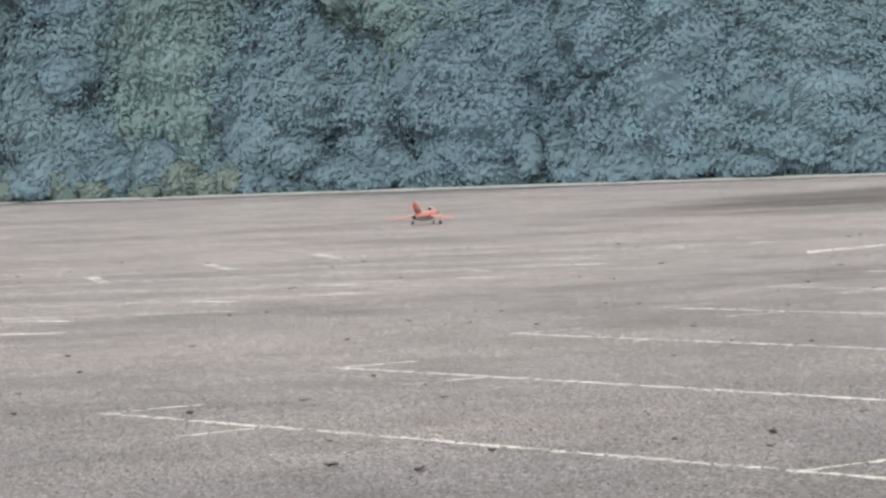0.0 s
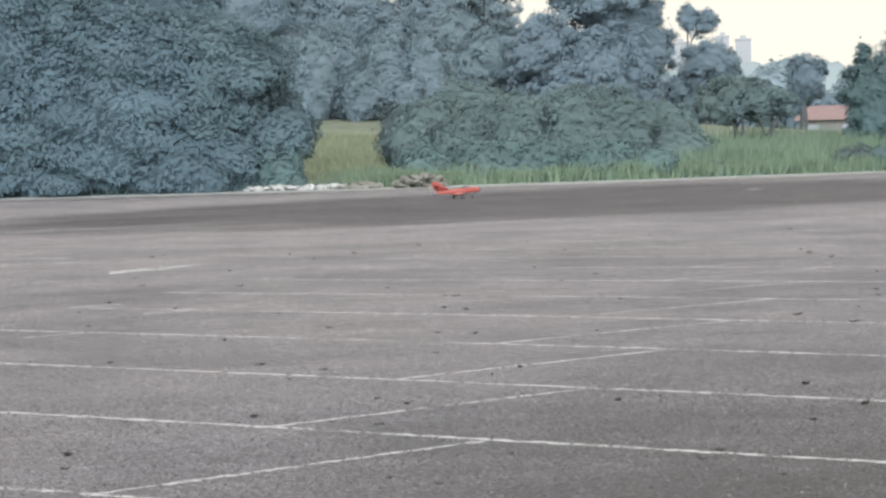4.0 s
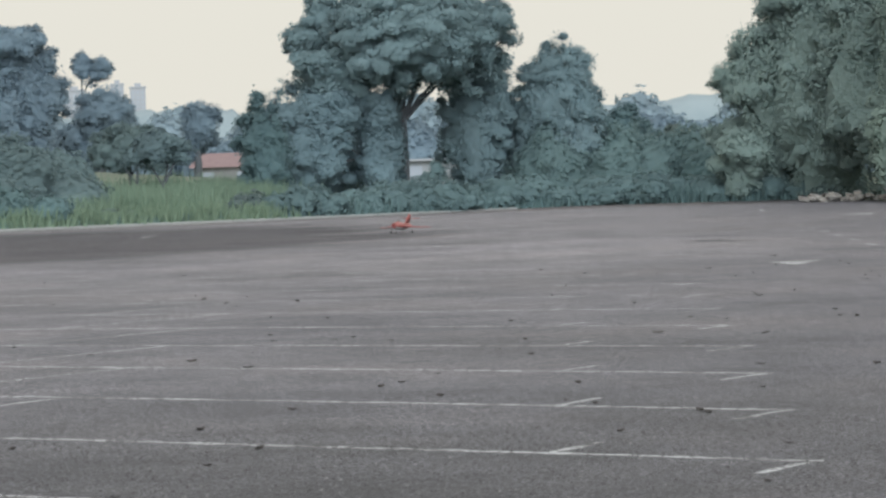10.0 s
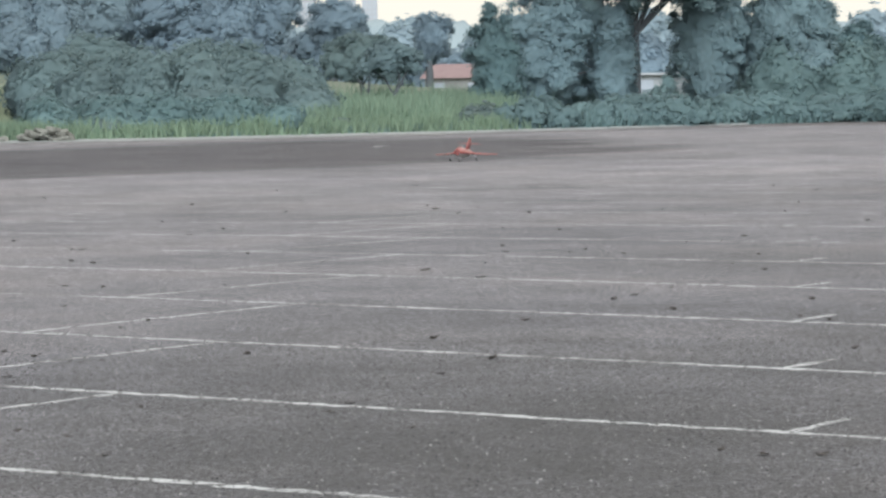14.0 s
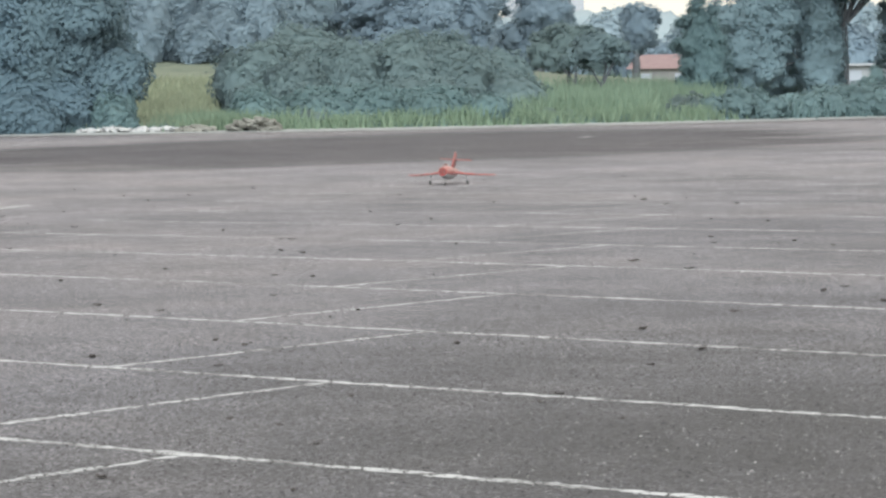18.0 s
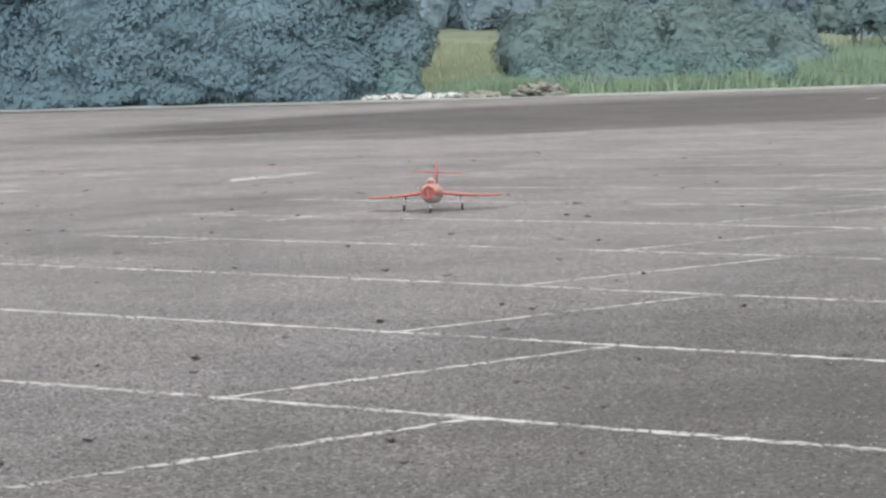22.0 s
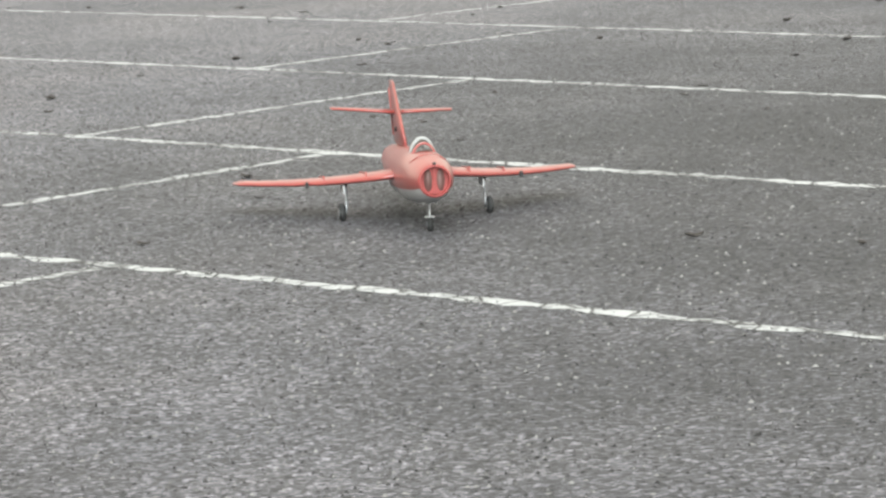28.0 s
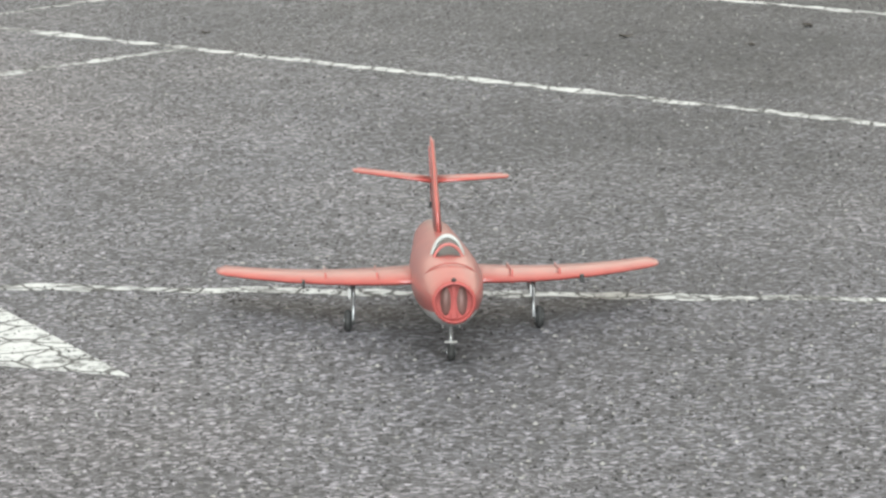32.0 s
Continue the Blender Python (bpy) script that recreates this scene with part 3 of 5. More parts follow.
# ---- trees ----
def tree(x, y, blobs, label, mat=None, seed=1, leaf=0.1, cover=0.8, trunk=0.16, fork=2.2, name="tree", limbs=9, lean=0.0, bare=0, clump=0.42, loose=0.18, gain=0.3, group="trees round the lot"):
    """A tree of leaf sprays. blobs: (sideways, depth, height, half width, half height, density), from the foot of the trunk."""
    rng = np.random.default_rng(seed)
    t = thing(name, x, y, land(x, y), label, "tree", group)
    r0 = math.hypot(x, y)
    side, back, up = np.array((y / r0, -x / r0, 0)), np.array((x / r0, y / r0, 0)), np.array((0, 0, 1.0))
    rows = []
    for lat, dep, z, rl, rz, den in blobs:
        sway = rng.uniform(-0.35, 0.35) * rl
        rows.append((side * lat + back * (dep + sway) + up * z, np.array((rl, rl, rz))))
    tips, quads, body, shell = crown_parts(rng, rows, [b[5] for b in blobs], leaf, cover, clump, gain, loose)
    quads[:, 2] = np.maximum(quads[:, 2], 0.02)
    body[:, 2] = np.maximum(body[:, 2], 0.01)
    verts, faces = [], []
    top = Vector((lean, lean * 0.4, fork))
    tube(verts, faces, [(0, 0, -0.15), (0.02, 0.01, fork * 0.12), (lean * 0.3 + 0.04, 0.02, fork * 0.5), tuple(top)], [trunk * 1.6, trunk * 1.15, trunk, trunk * 0.85], 10)
    high = [p for p in tips if p[2] > fork * 1.1]
    high = high or list(tips)
    # limbs to the middle of each mass, twigs on to its sprays
    ends = [r[0] for r in rows if r[0][2] > fork * 0.9][:limbs] or [high[0]]
    for c in ends:
        c = Vector(c)
        m1 = top.lerp(c, 0.35) + Vector((rng.normal() * 0.1, rng.normal() * 0.1, 0.1))
        m2 = top.lerp(c, 0.7) + Vector((rng.normal() * 0.12, rng.normal() * 0.12, 0.08))
        w = trunk * rng.uniform(0.4, 0.6)
        tube(verts, faces, [tuple(top - Vector((0, 0, 0.2))), tuple(m1), tuple(m2), tuple(c)], [w, w * 0.75, w * 0.5, w * 0.28], 6)
        near = sorted(high, key=lambda p: (Vector(p) - c).length)[: max(6, len(high) // 4)]
        for k in rng.permutation(len(near))[:6]:
            e = Vector(near[k])
            tube(verts, faces, [tuple(m2), tuple(m2.lerp(e, 0.55) + Vector((0, 0, 0.06))), tuple(e)], [w * 0.32, w * 0.22, w * 0.08], 5)
    zmax = max(p[2] for p in tips)
    for k in range(bare):
        a = rng.uniform(0, 6.28)
        b = Vector((math.cos(a) * 0.5, math.sin(a) * 0.5, zmax * 0.8))
        e = b + Vector((rng.normal() * 0.7, rng.normal() * 0.7, rng.uniform(0.7, 1.3)))
        tube(verts, faces, [tuple(b), tuple(b.lerp(e, 0.5) + Vector((0.1, 0.05, 0))), tuple(e)], [0.05, 0.035, 0.01], 5)
    put("trunk", raw("trunk", verts, faces, BARK, True), t)
    put("crown", foliage_mesh("crown", quads, body, shell, mat or LEAF_DARK), t)
    return t


# the broad tree beyond the lot's north edge, and its neighbours
tree(-64.2, 101.4, [(-0.01, 0, 5.58, 2.95, 1.56, 1), (0.51, 0, 6.7, 1.47, 0.62, 1), (1.92, 0, 6.33, 0.98, 0.62, 1), (-1.32, 0, 6.32, 1.22, 0.7, 1), (-2.55, 0, 6.47, 0.71, 0.62, 1), (-3.15, 0, 5.54, 0.71, 0.7, 1), (3.28, 0, 5.99, 0.67, 0.62, 1), (3.45, 0, 5.33, 0.43, 0.35, 0.6), (2.15, 0, 4.56, 1.41, 1.09, 0.74), (-2.18, 0, 4.44, 1.41, 1.09, 1), (0.16, 0, 4.85, 2.16, 0.6, 0.4), (-0.58, 0, 5.5, 2.36, 1.36, 1), (1.13, 0, 5.45, 2.16, 1.36, 1)],
     "broad dark-green spreading tree with an open forked trunk", LEAF_BROAD, seed=3, fork=2.9, trunk=0.15, limbs=13, leaf=0.085, clump=0.34, loose=0.24)
tree(-66.2, 98.9, [(-0.31, 0, 1.93, 2.18, 2.08, 1), (0.7, 0, 2.95, 1.3, 0.95, 1), (2.32, 0, 1.66, 0.9, 1.83, 1), (2.29, 0, 3.07, 0.7, 0.69, 1)],
     "dense dark-green tree below a spreading crown", LEAF_BROAD, seed=4, fork=1.0, leaf=0.075, clump=0.36)
tree(-62.8, 104, [(-0.05, 0, 2.38, 1.31, 2.76, 1), (0.5, 0, 3.52, 0.8, 1.77, 1), (-0.82, 0, 1.25, 0.8, 1.38, 0.7)],
     "dense dark-green tree beside the broad tree", LEAF_BROAD, seed=14, fork=1.0, leaf=0.075, clump=0.36)
tree(-65.9, 95.5, [(0.06, 0, 1.82, 0.91, 1.73, 1), (0.58, 0, 3.82, 0.19, 0.49, 0.5)],
     "light bushy green tree with a thin leafy top", LEAF_MID, seed=15, fork=0.9, trunk=0.08, leaf=0.075, clump=0.3)
tree(-60.9, 105.8, [(0.1, 0, 2.91, 1.44, 2.37, 1), (0.23, 0, 4.07, 1.2, 1.19, 1), (0.6, 0, 4.83, 0.48, 0.47, 0.6), (-0.23, 0, 4.7, 0.4, 0.4, 0.6), (1.07, 0, 3.17, 0.68, 0.99, 1), (-0.5, 0, 2.35, 0.9, 1.78, 1), (0.73, 0, 1.34, 1.4, 1.58, 1)],
     "round-topped dark-green tree with sparse twigs", LEAF_BROAD, seed=5, fork=1.6, leaf=0.075, clump=0.32)
tree(-60.1, 108.5, [(0.07, 0, 1.89, 1.18, 1.25, 1), (0.84, 0, 1.47, 0.91, 1.21, 1)],
     "low dark-green tree behind the lot", LEAF_MID, seed=6, fork=0.8)
tree(-58.1, 109.5, [(0.05, 0, 1.45, 1.18, 1.05, 1), (-0.74, 0, 1.08, 0.81, 1.01, 1)],
     "low light-green tree behind the lot", LEAF_LIGHT, seed=7, fork=0.8)
tree(-54.5, 104.7, [(0.03, 0, 0.84, 1.06, 0.8, 1)],
     "low green tree behind the stone wall", LEAF_MID, seed=8, fork=0.6)
# tall trees behind the stone wall
tree(-50.7, 102.1, [(-0.47, 0, 5.1, 0.78, 0.67, 0.7), (-1.06, 0, 3.77, 0.63, 0.89, 0.8), (-0.26, 0, 6.36, 0.28, 0.7, 0.4), (0.33, 0, 3.63, 1.49, 2.03, 1), (-0.67, 0, 1.59, 1.34, 1.66, 1), (0.72, 0, 5.96, 0.84, 1.11, 0.8)],
     "tall full green tree behind the low stone wall", LEAF_SIDE, seed=20, fork=1.6, leaf=0.09)
tree(-48.7, 102, [(0.02, 0, 3.58, 2, 3.76, 1), (-0.36, 0, 5.91, 1.11, 1.47, 1), (1.02, 0, 4.44, 1.11, 1.65, 1), (-0.15, 0, 6.89, 0.83, 0.82, 0.6)],
     "tall full green tree behind the low stone wall", LEAF_SIDE, seed=21, fork=1.6, leaf=0.09)
tree(-46.2, 100.9, [(0.03, 0, 3.85, 1.96, 4.05, 1), (-0.33, 0, 6.49, 1.27, 1.8, 1), (0.85, 0, 5.22, 1.09, 1.98, 1)],
     "tall full green tree behind the low stone wall", LEAF_SIDE, seed=22, fork=1.6, leaf=0.09)
tree(-43.2, 97.9, [(0.28, 0, 3.89, 1.84, 4.08, 1), (0.02, 0, 6.6, 1.4, 1.91, 1), (0.97, 0, 4.54, 1.05, 1.91, 1)],
     "tall full green tree behind the low stone wall", LEAF_SIDE, seed=23, fork=1.6, leaf=0.09)
tree(-39.3, 93.1, [(0.26, 0, 3.71, 1.9, 3.77, 1), (0.19, 0, 6.56, 1.49, 1.8, 1)],
     "tall full green tree behind the low stone wall", LEAF_SIDE, seed=24, fork=1.6, leaf=0.09)
tree(-41.6, 95.6, [(0, 0, 2.0, 1.8, 2.0, 1), (-1.2, 0, 1.6, 1.3, 1.6, 1)], "low full green tree behind the stone wall", LEAF_SIDE, seed=26, fork=1.0)
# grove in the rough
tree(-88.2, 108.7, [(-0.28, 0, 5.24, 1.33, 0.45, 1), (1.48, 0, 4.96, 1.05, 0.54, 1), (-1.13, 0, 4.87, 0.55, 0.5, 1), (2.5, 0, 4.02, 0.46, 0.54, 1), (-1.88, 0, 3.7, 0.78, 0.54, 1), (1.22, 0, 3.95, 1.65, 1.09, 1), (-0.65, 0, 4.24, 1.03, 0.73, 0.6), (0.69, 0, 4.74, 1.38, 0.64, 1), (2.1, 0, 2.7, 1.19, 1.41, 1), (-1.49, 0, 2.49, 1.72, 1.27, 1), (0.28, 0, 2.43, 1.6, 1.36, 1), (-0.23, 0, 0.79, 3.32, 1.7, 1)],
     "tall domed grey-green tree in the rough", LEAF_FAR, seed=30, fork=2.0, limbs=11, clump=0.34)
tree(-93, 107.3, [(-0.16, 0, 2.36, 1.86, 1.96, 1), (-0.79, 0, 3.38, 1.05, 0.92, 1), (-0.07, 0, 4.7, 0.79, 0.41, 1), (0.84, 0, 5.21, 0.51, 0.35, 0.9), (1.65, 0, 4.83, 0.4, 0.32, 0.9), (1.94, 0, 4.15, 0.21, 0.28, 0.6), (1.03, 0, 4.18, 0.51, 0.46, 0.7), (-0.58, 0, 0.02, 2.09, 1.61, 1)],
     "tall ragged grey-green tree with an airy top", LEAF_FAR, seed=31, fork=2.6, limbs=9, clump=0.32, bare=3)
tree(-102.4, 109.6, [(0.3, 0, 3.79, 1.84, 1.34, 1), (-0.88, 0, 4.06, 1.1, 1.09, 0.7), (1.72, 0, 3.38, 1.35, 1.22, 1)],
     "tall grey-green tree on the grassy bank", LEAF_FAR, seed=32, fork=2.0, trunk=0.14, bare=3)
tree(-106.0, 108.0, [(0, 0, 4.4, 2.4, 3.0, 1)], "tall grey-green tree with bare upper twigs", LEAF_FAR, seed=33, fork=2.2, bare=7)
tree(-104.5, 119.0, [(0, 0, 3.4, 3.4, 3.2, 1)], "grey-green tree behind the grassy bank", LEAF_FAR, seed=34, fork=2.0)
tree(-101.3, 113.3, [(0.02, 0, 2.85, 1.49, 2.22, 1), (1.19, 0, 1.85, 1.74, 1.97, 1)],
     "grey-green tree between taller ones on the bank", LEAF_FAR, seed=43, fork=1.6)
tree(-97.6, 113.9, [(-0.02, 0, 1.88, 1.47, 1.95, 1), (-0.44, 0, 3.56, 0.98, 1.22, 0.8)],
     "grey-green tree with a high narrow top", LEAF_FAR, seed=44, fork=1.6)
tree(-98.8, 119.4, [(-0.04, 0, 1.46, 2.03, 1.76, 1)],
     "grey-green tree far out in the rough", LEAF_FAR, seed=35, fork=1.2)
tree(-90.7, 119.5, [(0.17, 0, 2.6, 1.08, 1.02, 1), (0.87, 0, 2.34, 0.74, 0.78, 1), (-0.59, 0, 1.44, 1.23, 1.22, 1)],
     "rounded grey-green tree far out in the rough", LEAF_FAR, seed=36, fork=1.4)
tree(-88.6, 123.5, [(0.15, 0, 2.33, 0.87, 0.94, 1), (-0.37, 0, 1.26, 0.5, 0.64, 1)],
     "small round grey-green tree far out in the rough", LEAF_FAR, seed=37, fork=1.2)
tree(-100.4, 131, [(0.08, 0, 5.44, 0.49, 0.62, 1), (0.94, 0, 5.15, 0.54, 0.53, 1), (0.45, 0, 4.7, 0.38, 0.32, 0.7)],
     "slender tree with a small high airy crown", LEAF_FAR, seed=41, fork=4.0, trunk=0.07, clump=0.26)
tree(-69.4, 94.6, [(0, 0, 2.0, 0.9, 0.5, 0.8), (-0.8, 0, 1.7, 0.6, 0.4, 0.7), (0.8, 0, 1.8, 0.6, 0.4, 0.7)], "small low-branched tree in tall grass", LEAF_THICKET, seed=50, trunk=0.08, fork=0.9, lean=0.1, clump=0.28)
tree(-72.4, 97.4, [(0, 0, 2.0, 1.1, 0.55, 0.8), (-0.9, 0, 1.6, 0.7, 0.5, 0.8)], "small spreading tree in tall grass", LEAF_THICKET, seed=51, trunk=0.08, fork=0.8, clump=0.3)
tree(-75.4, 101.0, [(0, 0, 1.7, 1.3, 0.8, 0.9), (1.0, 0, 1.4, 0.7, 0.6, 0.8)], "small spreading tree in tall grass", LEAF_THICKET, seed=52, trunk=0.08, fork=0.8, clump=0.3)
# the dark wood along the south-west edge
rng0 = random.Random(9)
for k in range(17):
    p = edge_point(0.06 + 0.415 * k / 16)
    o = rng0.uniform(3.5, 4.1)
    h = 8.4 if k < 13 else 7.4 - 0.9 * (k - 13)
    w = rng0.uniform(2.5, 3.1)
    a, b = rng0.uniform(-0.6, 0.6), rng0.uniform(-1, 1)
    masses = [(0, 0, h * 0.44, w * 1.1, h * 0.58, 1), (a, -0.5, h * 0.68, w * 0.85, h * 0.38, 1), (b, -0.6, h * 0.3, w * 0.9, h * 0.36, 1)]
    for j in range(6):
        q = rng0.uniform(0.35, 0.6)
        masses.append((rng0.uniform(-1, 1) * w, -w * (1.1 - q) - rng0.uniform(-0.2, 0.3), h * rng0.uniform(0.12, 0.85), w * q, w * q * rng0.uniform(0.7, 1.1), 1))
    tree(p.x - o * 0.45, p.y + o * 0.9, masses,
         "tall dense tree in the dark wood by the lot", LEAF_WOOD if k in (1, 5, 9) else LEAF_DARK, seed=70 + k, leaf=0.12, cover=1.1, fork=2.0, clump=0.5, loose=0.115, gain=0.22)
for k in range(8):
    p = edge_point(0.05 + 0.36 * k / 7)
    tree(p.x - 6, p.y + 10, [(0, 0, 5.0, 3.8, 5.0, 1)], "tall tree deep in the dark wood", seed=95 + k, leaf=0.2, cover=0.7, fork=2.0, clump=0.6, loose=0.1)
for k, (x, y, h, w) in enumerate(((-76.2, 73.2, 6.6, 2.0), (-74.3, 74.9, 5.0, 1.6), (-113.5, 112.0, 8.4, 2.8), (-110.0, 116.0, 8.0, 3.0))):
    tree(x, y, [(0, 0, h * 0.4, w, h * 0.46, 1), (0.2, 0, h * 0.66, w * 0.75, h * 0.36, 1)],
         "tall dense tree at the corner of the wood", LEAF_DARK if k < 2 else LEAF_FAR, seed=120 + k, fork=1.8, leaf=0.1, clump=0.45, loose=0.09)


def bush_row(name, points, label, mat, seed, leaf=0.11, cover=0.8):
    rng = np.random.default_rng(seed)
    rows = []
    for x, y, w, h in points:
        z = land(x, y)
        rows.append((np.array((x, y, z + h * 0.4)), np.array((w * 0.45, w * 0.45, h * 0.48))))
        a = rng.normal(size=2) * w * 0.35
        k = rng.uniform(0.35, 0.75)
        rows.append((np.array((x + a[0], y + a[1], z + h * k * 0.6)), np.array((w * 0.3, w * 0.3, h * k * 0.5))))
    _, quads, body, faces = crown_parts(rng, rows, [1.0] * len(rows), leaf, cover, 0.34, loose=0.1)
    ob = new(name, foliage_mesh(name, quads, body, faces, mat))
    return tagged(ob, label, "undergrowth", kind="stuff")


def beyond(s, d):
    """A point d metres outside the lot's far edge."""
    p = edge_point(s)
    w = Vector((p.x, p.y)).normalized()
    return p + w * d


rb = random.Random(5)
pts = []
for k in range(40):
    p = beyond(0.573 + 0.085 * rb.random(), rb.uniform(7, 22))
    pts.append((p.x, p.y, rb.uniform(2.0, 3.6), rb.uniform(1.5, 3.0)))
bush_row("thicket", pts, "tangled grey-green thicket in the rough", LEAF_THICKET, 8)
pts = []
for k in range(36):
    p = beyond(0.572 + 0.07 * rb.random(), rb.uniform(2.0, 6))
    pts.append((p.x, p.y, rb.uniform(1.2, 2.4), rb.uniform(0.8, 1.5)))
bush_row("bushes", pts, "light grey-green bushes near the asphalt edge", LEAF_MID, 18)
pts = []
for k in range(46):
    p = beyond(0.05 + 0.44 * k / 45, rb.uniform(0.6, 2.0))
    pts.append((p.x, p.y, rb.uniform(1.2, 2.6), rb.uniform(0.7, 2.2)))
bush_row("wood_undergrowth", pts, "dark-green undergrowth at the foot of the wood", LEAF_DARK, 19)
pts = []
for k in range(14):
    p = beyond(0.13 + 0.1 * rb.random(), rb.uniform(0.5, 1.4))
    pts.append((p.x, p.y, rb.uniform(1.0, 2.0), rb.uniform(0.7, 1.4)))
bush_row("shrubs", pts, "leafy green shrubs at the foot of the wood", LEAF_LIGHT, 29)
pts = []
for k in range(60):
    p = beyond(0.75 + 0.25 * k / 59, rb.uniform(0.8, 3.0))
    pts.append((p.x, p.y, rb.uniform(1.2, 2.2), rb.uniform(0.5, 1.3)))
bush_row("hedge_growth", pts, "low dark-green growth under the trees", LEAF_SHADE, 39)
pts = []
for k in range(44):
    s = 0.765 + 0.2 * k / 43
    p = beyond(s, rb.uniform(17.5, 24) if s < 0.86 else rb.uniform(8, 15))
    # left open where the shed shows past the broad trunk
    if not 0.597 < -p.x / p.y < 0.652:
        pts.append((p.x, p.y, rb.uniform(1.6, 2.8), rb.uniform(1.7, 3.0)))
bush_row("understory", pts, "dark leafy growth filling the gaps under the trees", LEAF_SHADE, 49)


def grass_row(name, points, label, mat, seed, blades=170):
    """Tufts of upright and leaning grass blades."""
    rng = np.random.default_rng(seed)
    vs = []
    for x, y, w, h in points:
        z = land(x, y)
        a = rng.normal(size=(blades, 2)) * w * 0.35
        foot = np.stack([x + a[:, 0], y + a[:, 1], np.full(blades, z)], axis=1)
        tall = h * (0.45 + 0.65 * rng.random(blades))
        tip = foot + np.stack([rng.normal(size=blades) * 0.28 * tall, rng.normal(size=blades) * 0.28 * tall, tall], axis=1)
        an = rng.random(blades) * 6.28
        half = np.stack([np.cos(an), np.sin(an), np.zeros(blades)], axis=1) * (0.02 + 0.025 * rng.random(blades))[:, None]
        vs.append(np.stack([foot - half, foot + half, tip], axis=1).reshape(-1, 3))
    v = np.concatenate(vs)
    ob = new(name, array_mesh(name, v, np.arange(len(v)).reshape(-1, 3), mat))
    return tagged(ob, label, "grass", kind="stuff")


pts = []
for k in range(330):
    s = 0.548 + 0.205 * rb.random()
    p = beyond(s, 0.9 + 9 * rb.random() ** 1.6)
    pts.append((p.x, p.y, rb.uniform(0.7, 1.5), rb.uniform(0.25, 0.75)))
grass_row("tall_grass", pts, "light-green tall grass and weeds along the asphalt edge", LEAF_GRASS, 9)
pts = []
for k in range(160):
    s = 0.665 + 0.085 * rb.random()
    p = beyond(s, rb.uniform(3.0, 20.0))
    pts.append((p.x, p.y, rb.uniform(1.0, 2.0), rb.uniform(0.5, 1.15)))
grass_row("reeds", pts, "pale yellow-green reeds in the open rough", LEAF_GRASS, 11)
pts = []
for k in range(260):
    s = 0.1 + 0.9 * k / 259
    p = beyond(s, rb.uniform(0.9, 1.6))
    pts.append((p.x, p.y, rb.uniform(0.6, 1.3), rb.uniform(0.12, 0.4) * (1.9 if s > 0.76 else 1.0)))
grass_row("edge_grass", pts, "short dark-green grass along the concrete strip", LEAF_MID, 12, 110)
pts = []
for k in range(14):
    p = beyond(0.575 + 0.17 * rb.random(), rb.uniform(1.5, 5.0))
    pts.append((p.x, p.y, rb.uniform(0.8, 1.5), rb.uniform(0.5, 0.9)))
bush_row("weeds", pts, "light-green leafy weeds among the tall grass", LEAF_LIGHT, 59)


def far_belt(name, a0, a1, dist, tall, count, seed, label, mat=None):
    """A belt of distant wood between two bearings (degrees, anticlockwise from east)."""
    rng = np.random.default_rng(seed)
    rows = []
    for k in range(count):
        a = radians(a0 + (a1 - a0) * rng.random())
        d = dist * rng.uniform(0.95, 1.12)
        h = tall * rng.uniform(0.5, 1.0) / 2
        w = tall * rng.uniform(0.25, 0.5)
        rows.append((np.array((d * math.cos(a), d * math.sin(a), -1.2 + h)), np.array((w, w, h))))
    _, quads, body, faces = crown_parts(rng, rows, [1.0] * count, tall * 0.085, 0.6, tall * 0.15, loose=0.1)
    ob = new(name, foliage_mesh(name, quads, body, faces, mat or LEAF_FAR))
    return tagged(ob, label, "distant woods", kind="stuff")


LEAF_STRAW = leaf_material("leaf_straw", (0.255, 0.292, 0.206), (0.336, 0.363, 0.263))
pts = []
for k in range(520):
    p = beyond(0.52 + 0.052 * rb.random(), 1.5 + 27.0 * rb.random())
    pts.append((p.x, p.y, rb.uniform(0.8, 1.8), rb.uniform(0.12, 0.5)))
grass_row("bank_grass", pts, "dry straw-green grass on the bank", LEAF_STRAW, 13, 120)
pts = []
for k in range(9):
    p = beyond(0.517 + 0.01 * rb.random(), rb.uniform(1.2, 5.0))
    pts.append((p.x, p.y, rb.uniform(0.8, 1.6), rb.uniform(0.6, 1.9)))
bush_row("bank_shrubs", pts, "light-green shrubs beside the grassy bank", LEAF_MID, 69)
pts = []
for k in range(16):
    p = beyond(0.51 + 0.065 * k / 15, rb.uniform(37, 42))
    pts.append((p.x, p.y, rb.uniform(2.0, 3.6), rb.uniform(2.0, 4.2)))
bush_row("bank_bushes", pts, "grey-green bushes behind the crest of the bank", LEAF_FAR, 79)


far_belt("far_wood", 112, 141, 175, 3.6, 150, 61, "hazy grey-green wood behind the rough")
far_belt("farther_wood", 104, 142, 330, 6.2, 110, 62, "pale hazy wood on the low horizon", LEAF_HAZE)


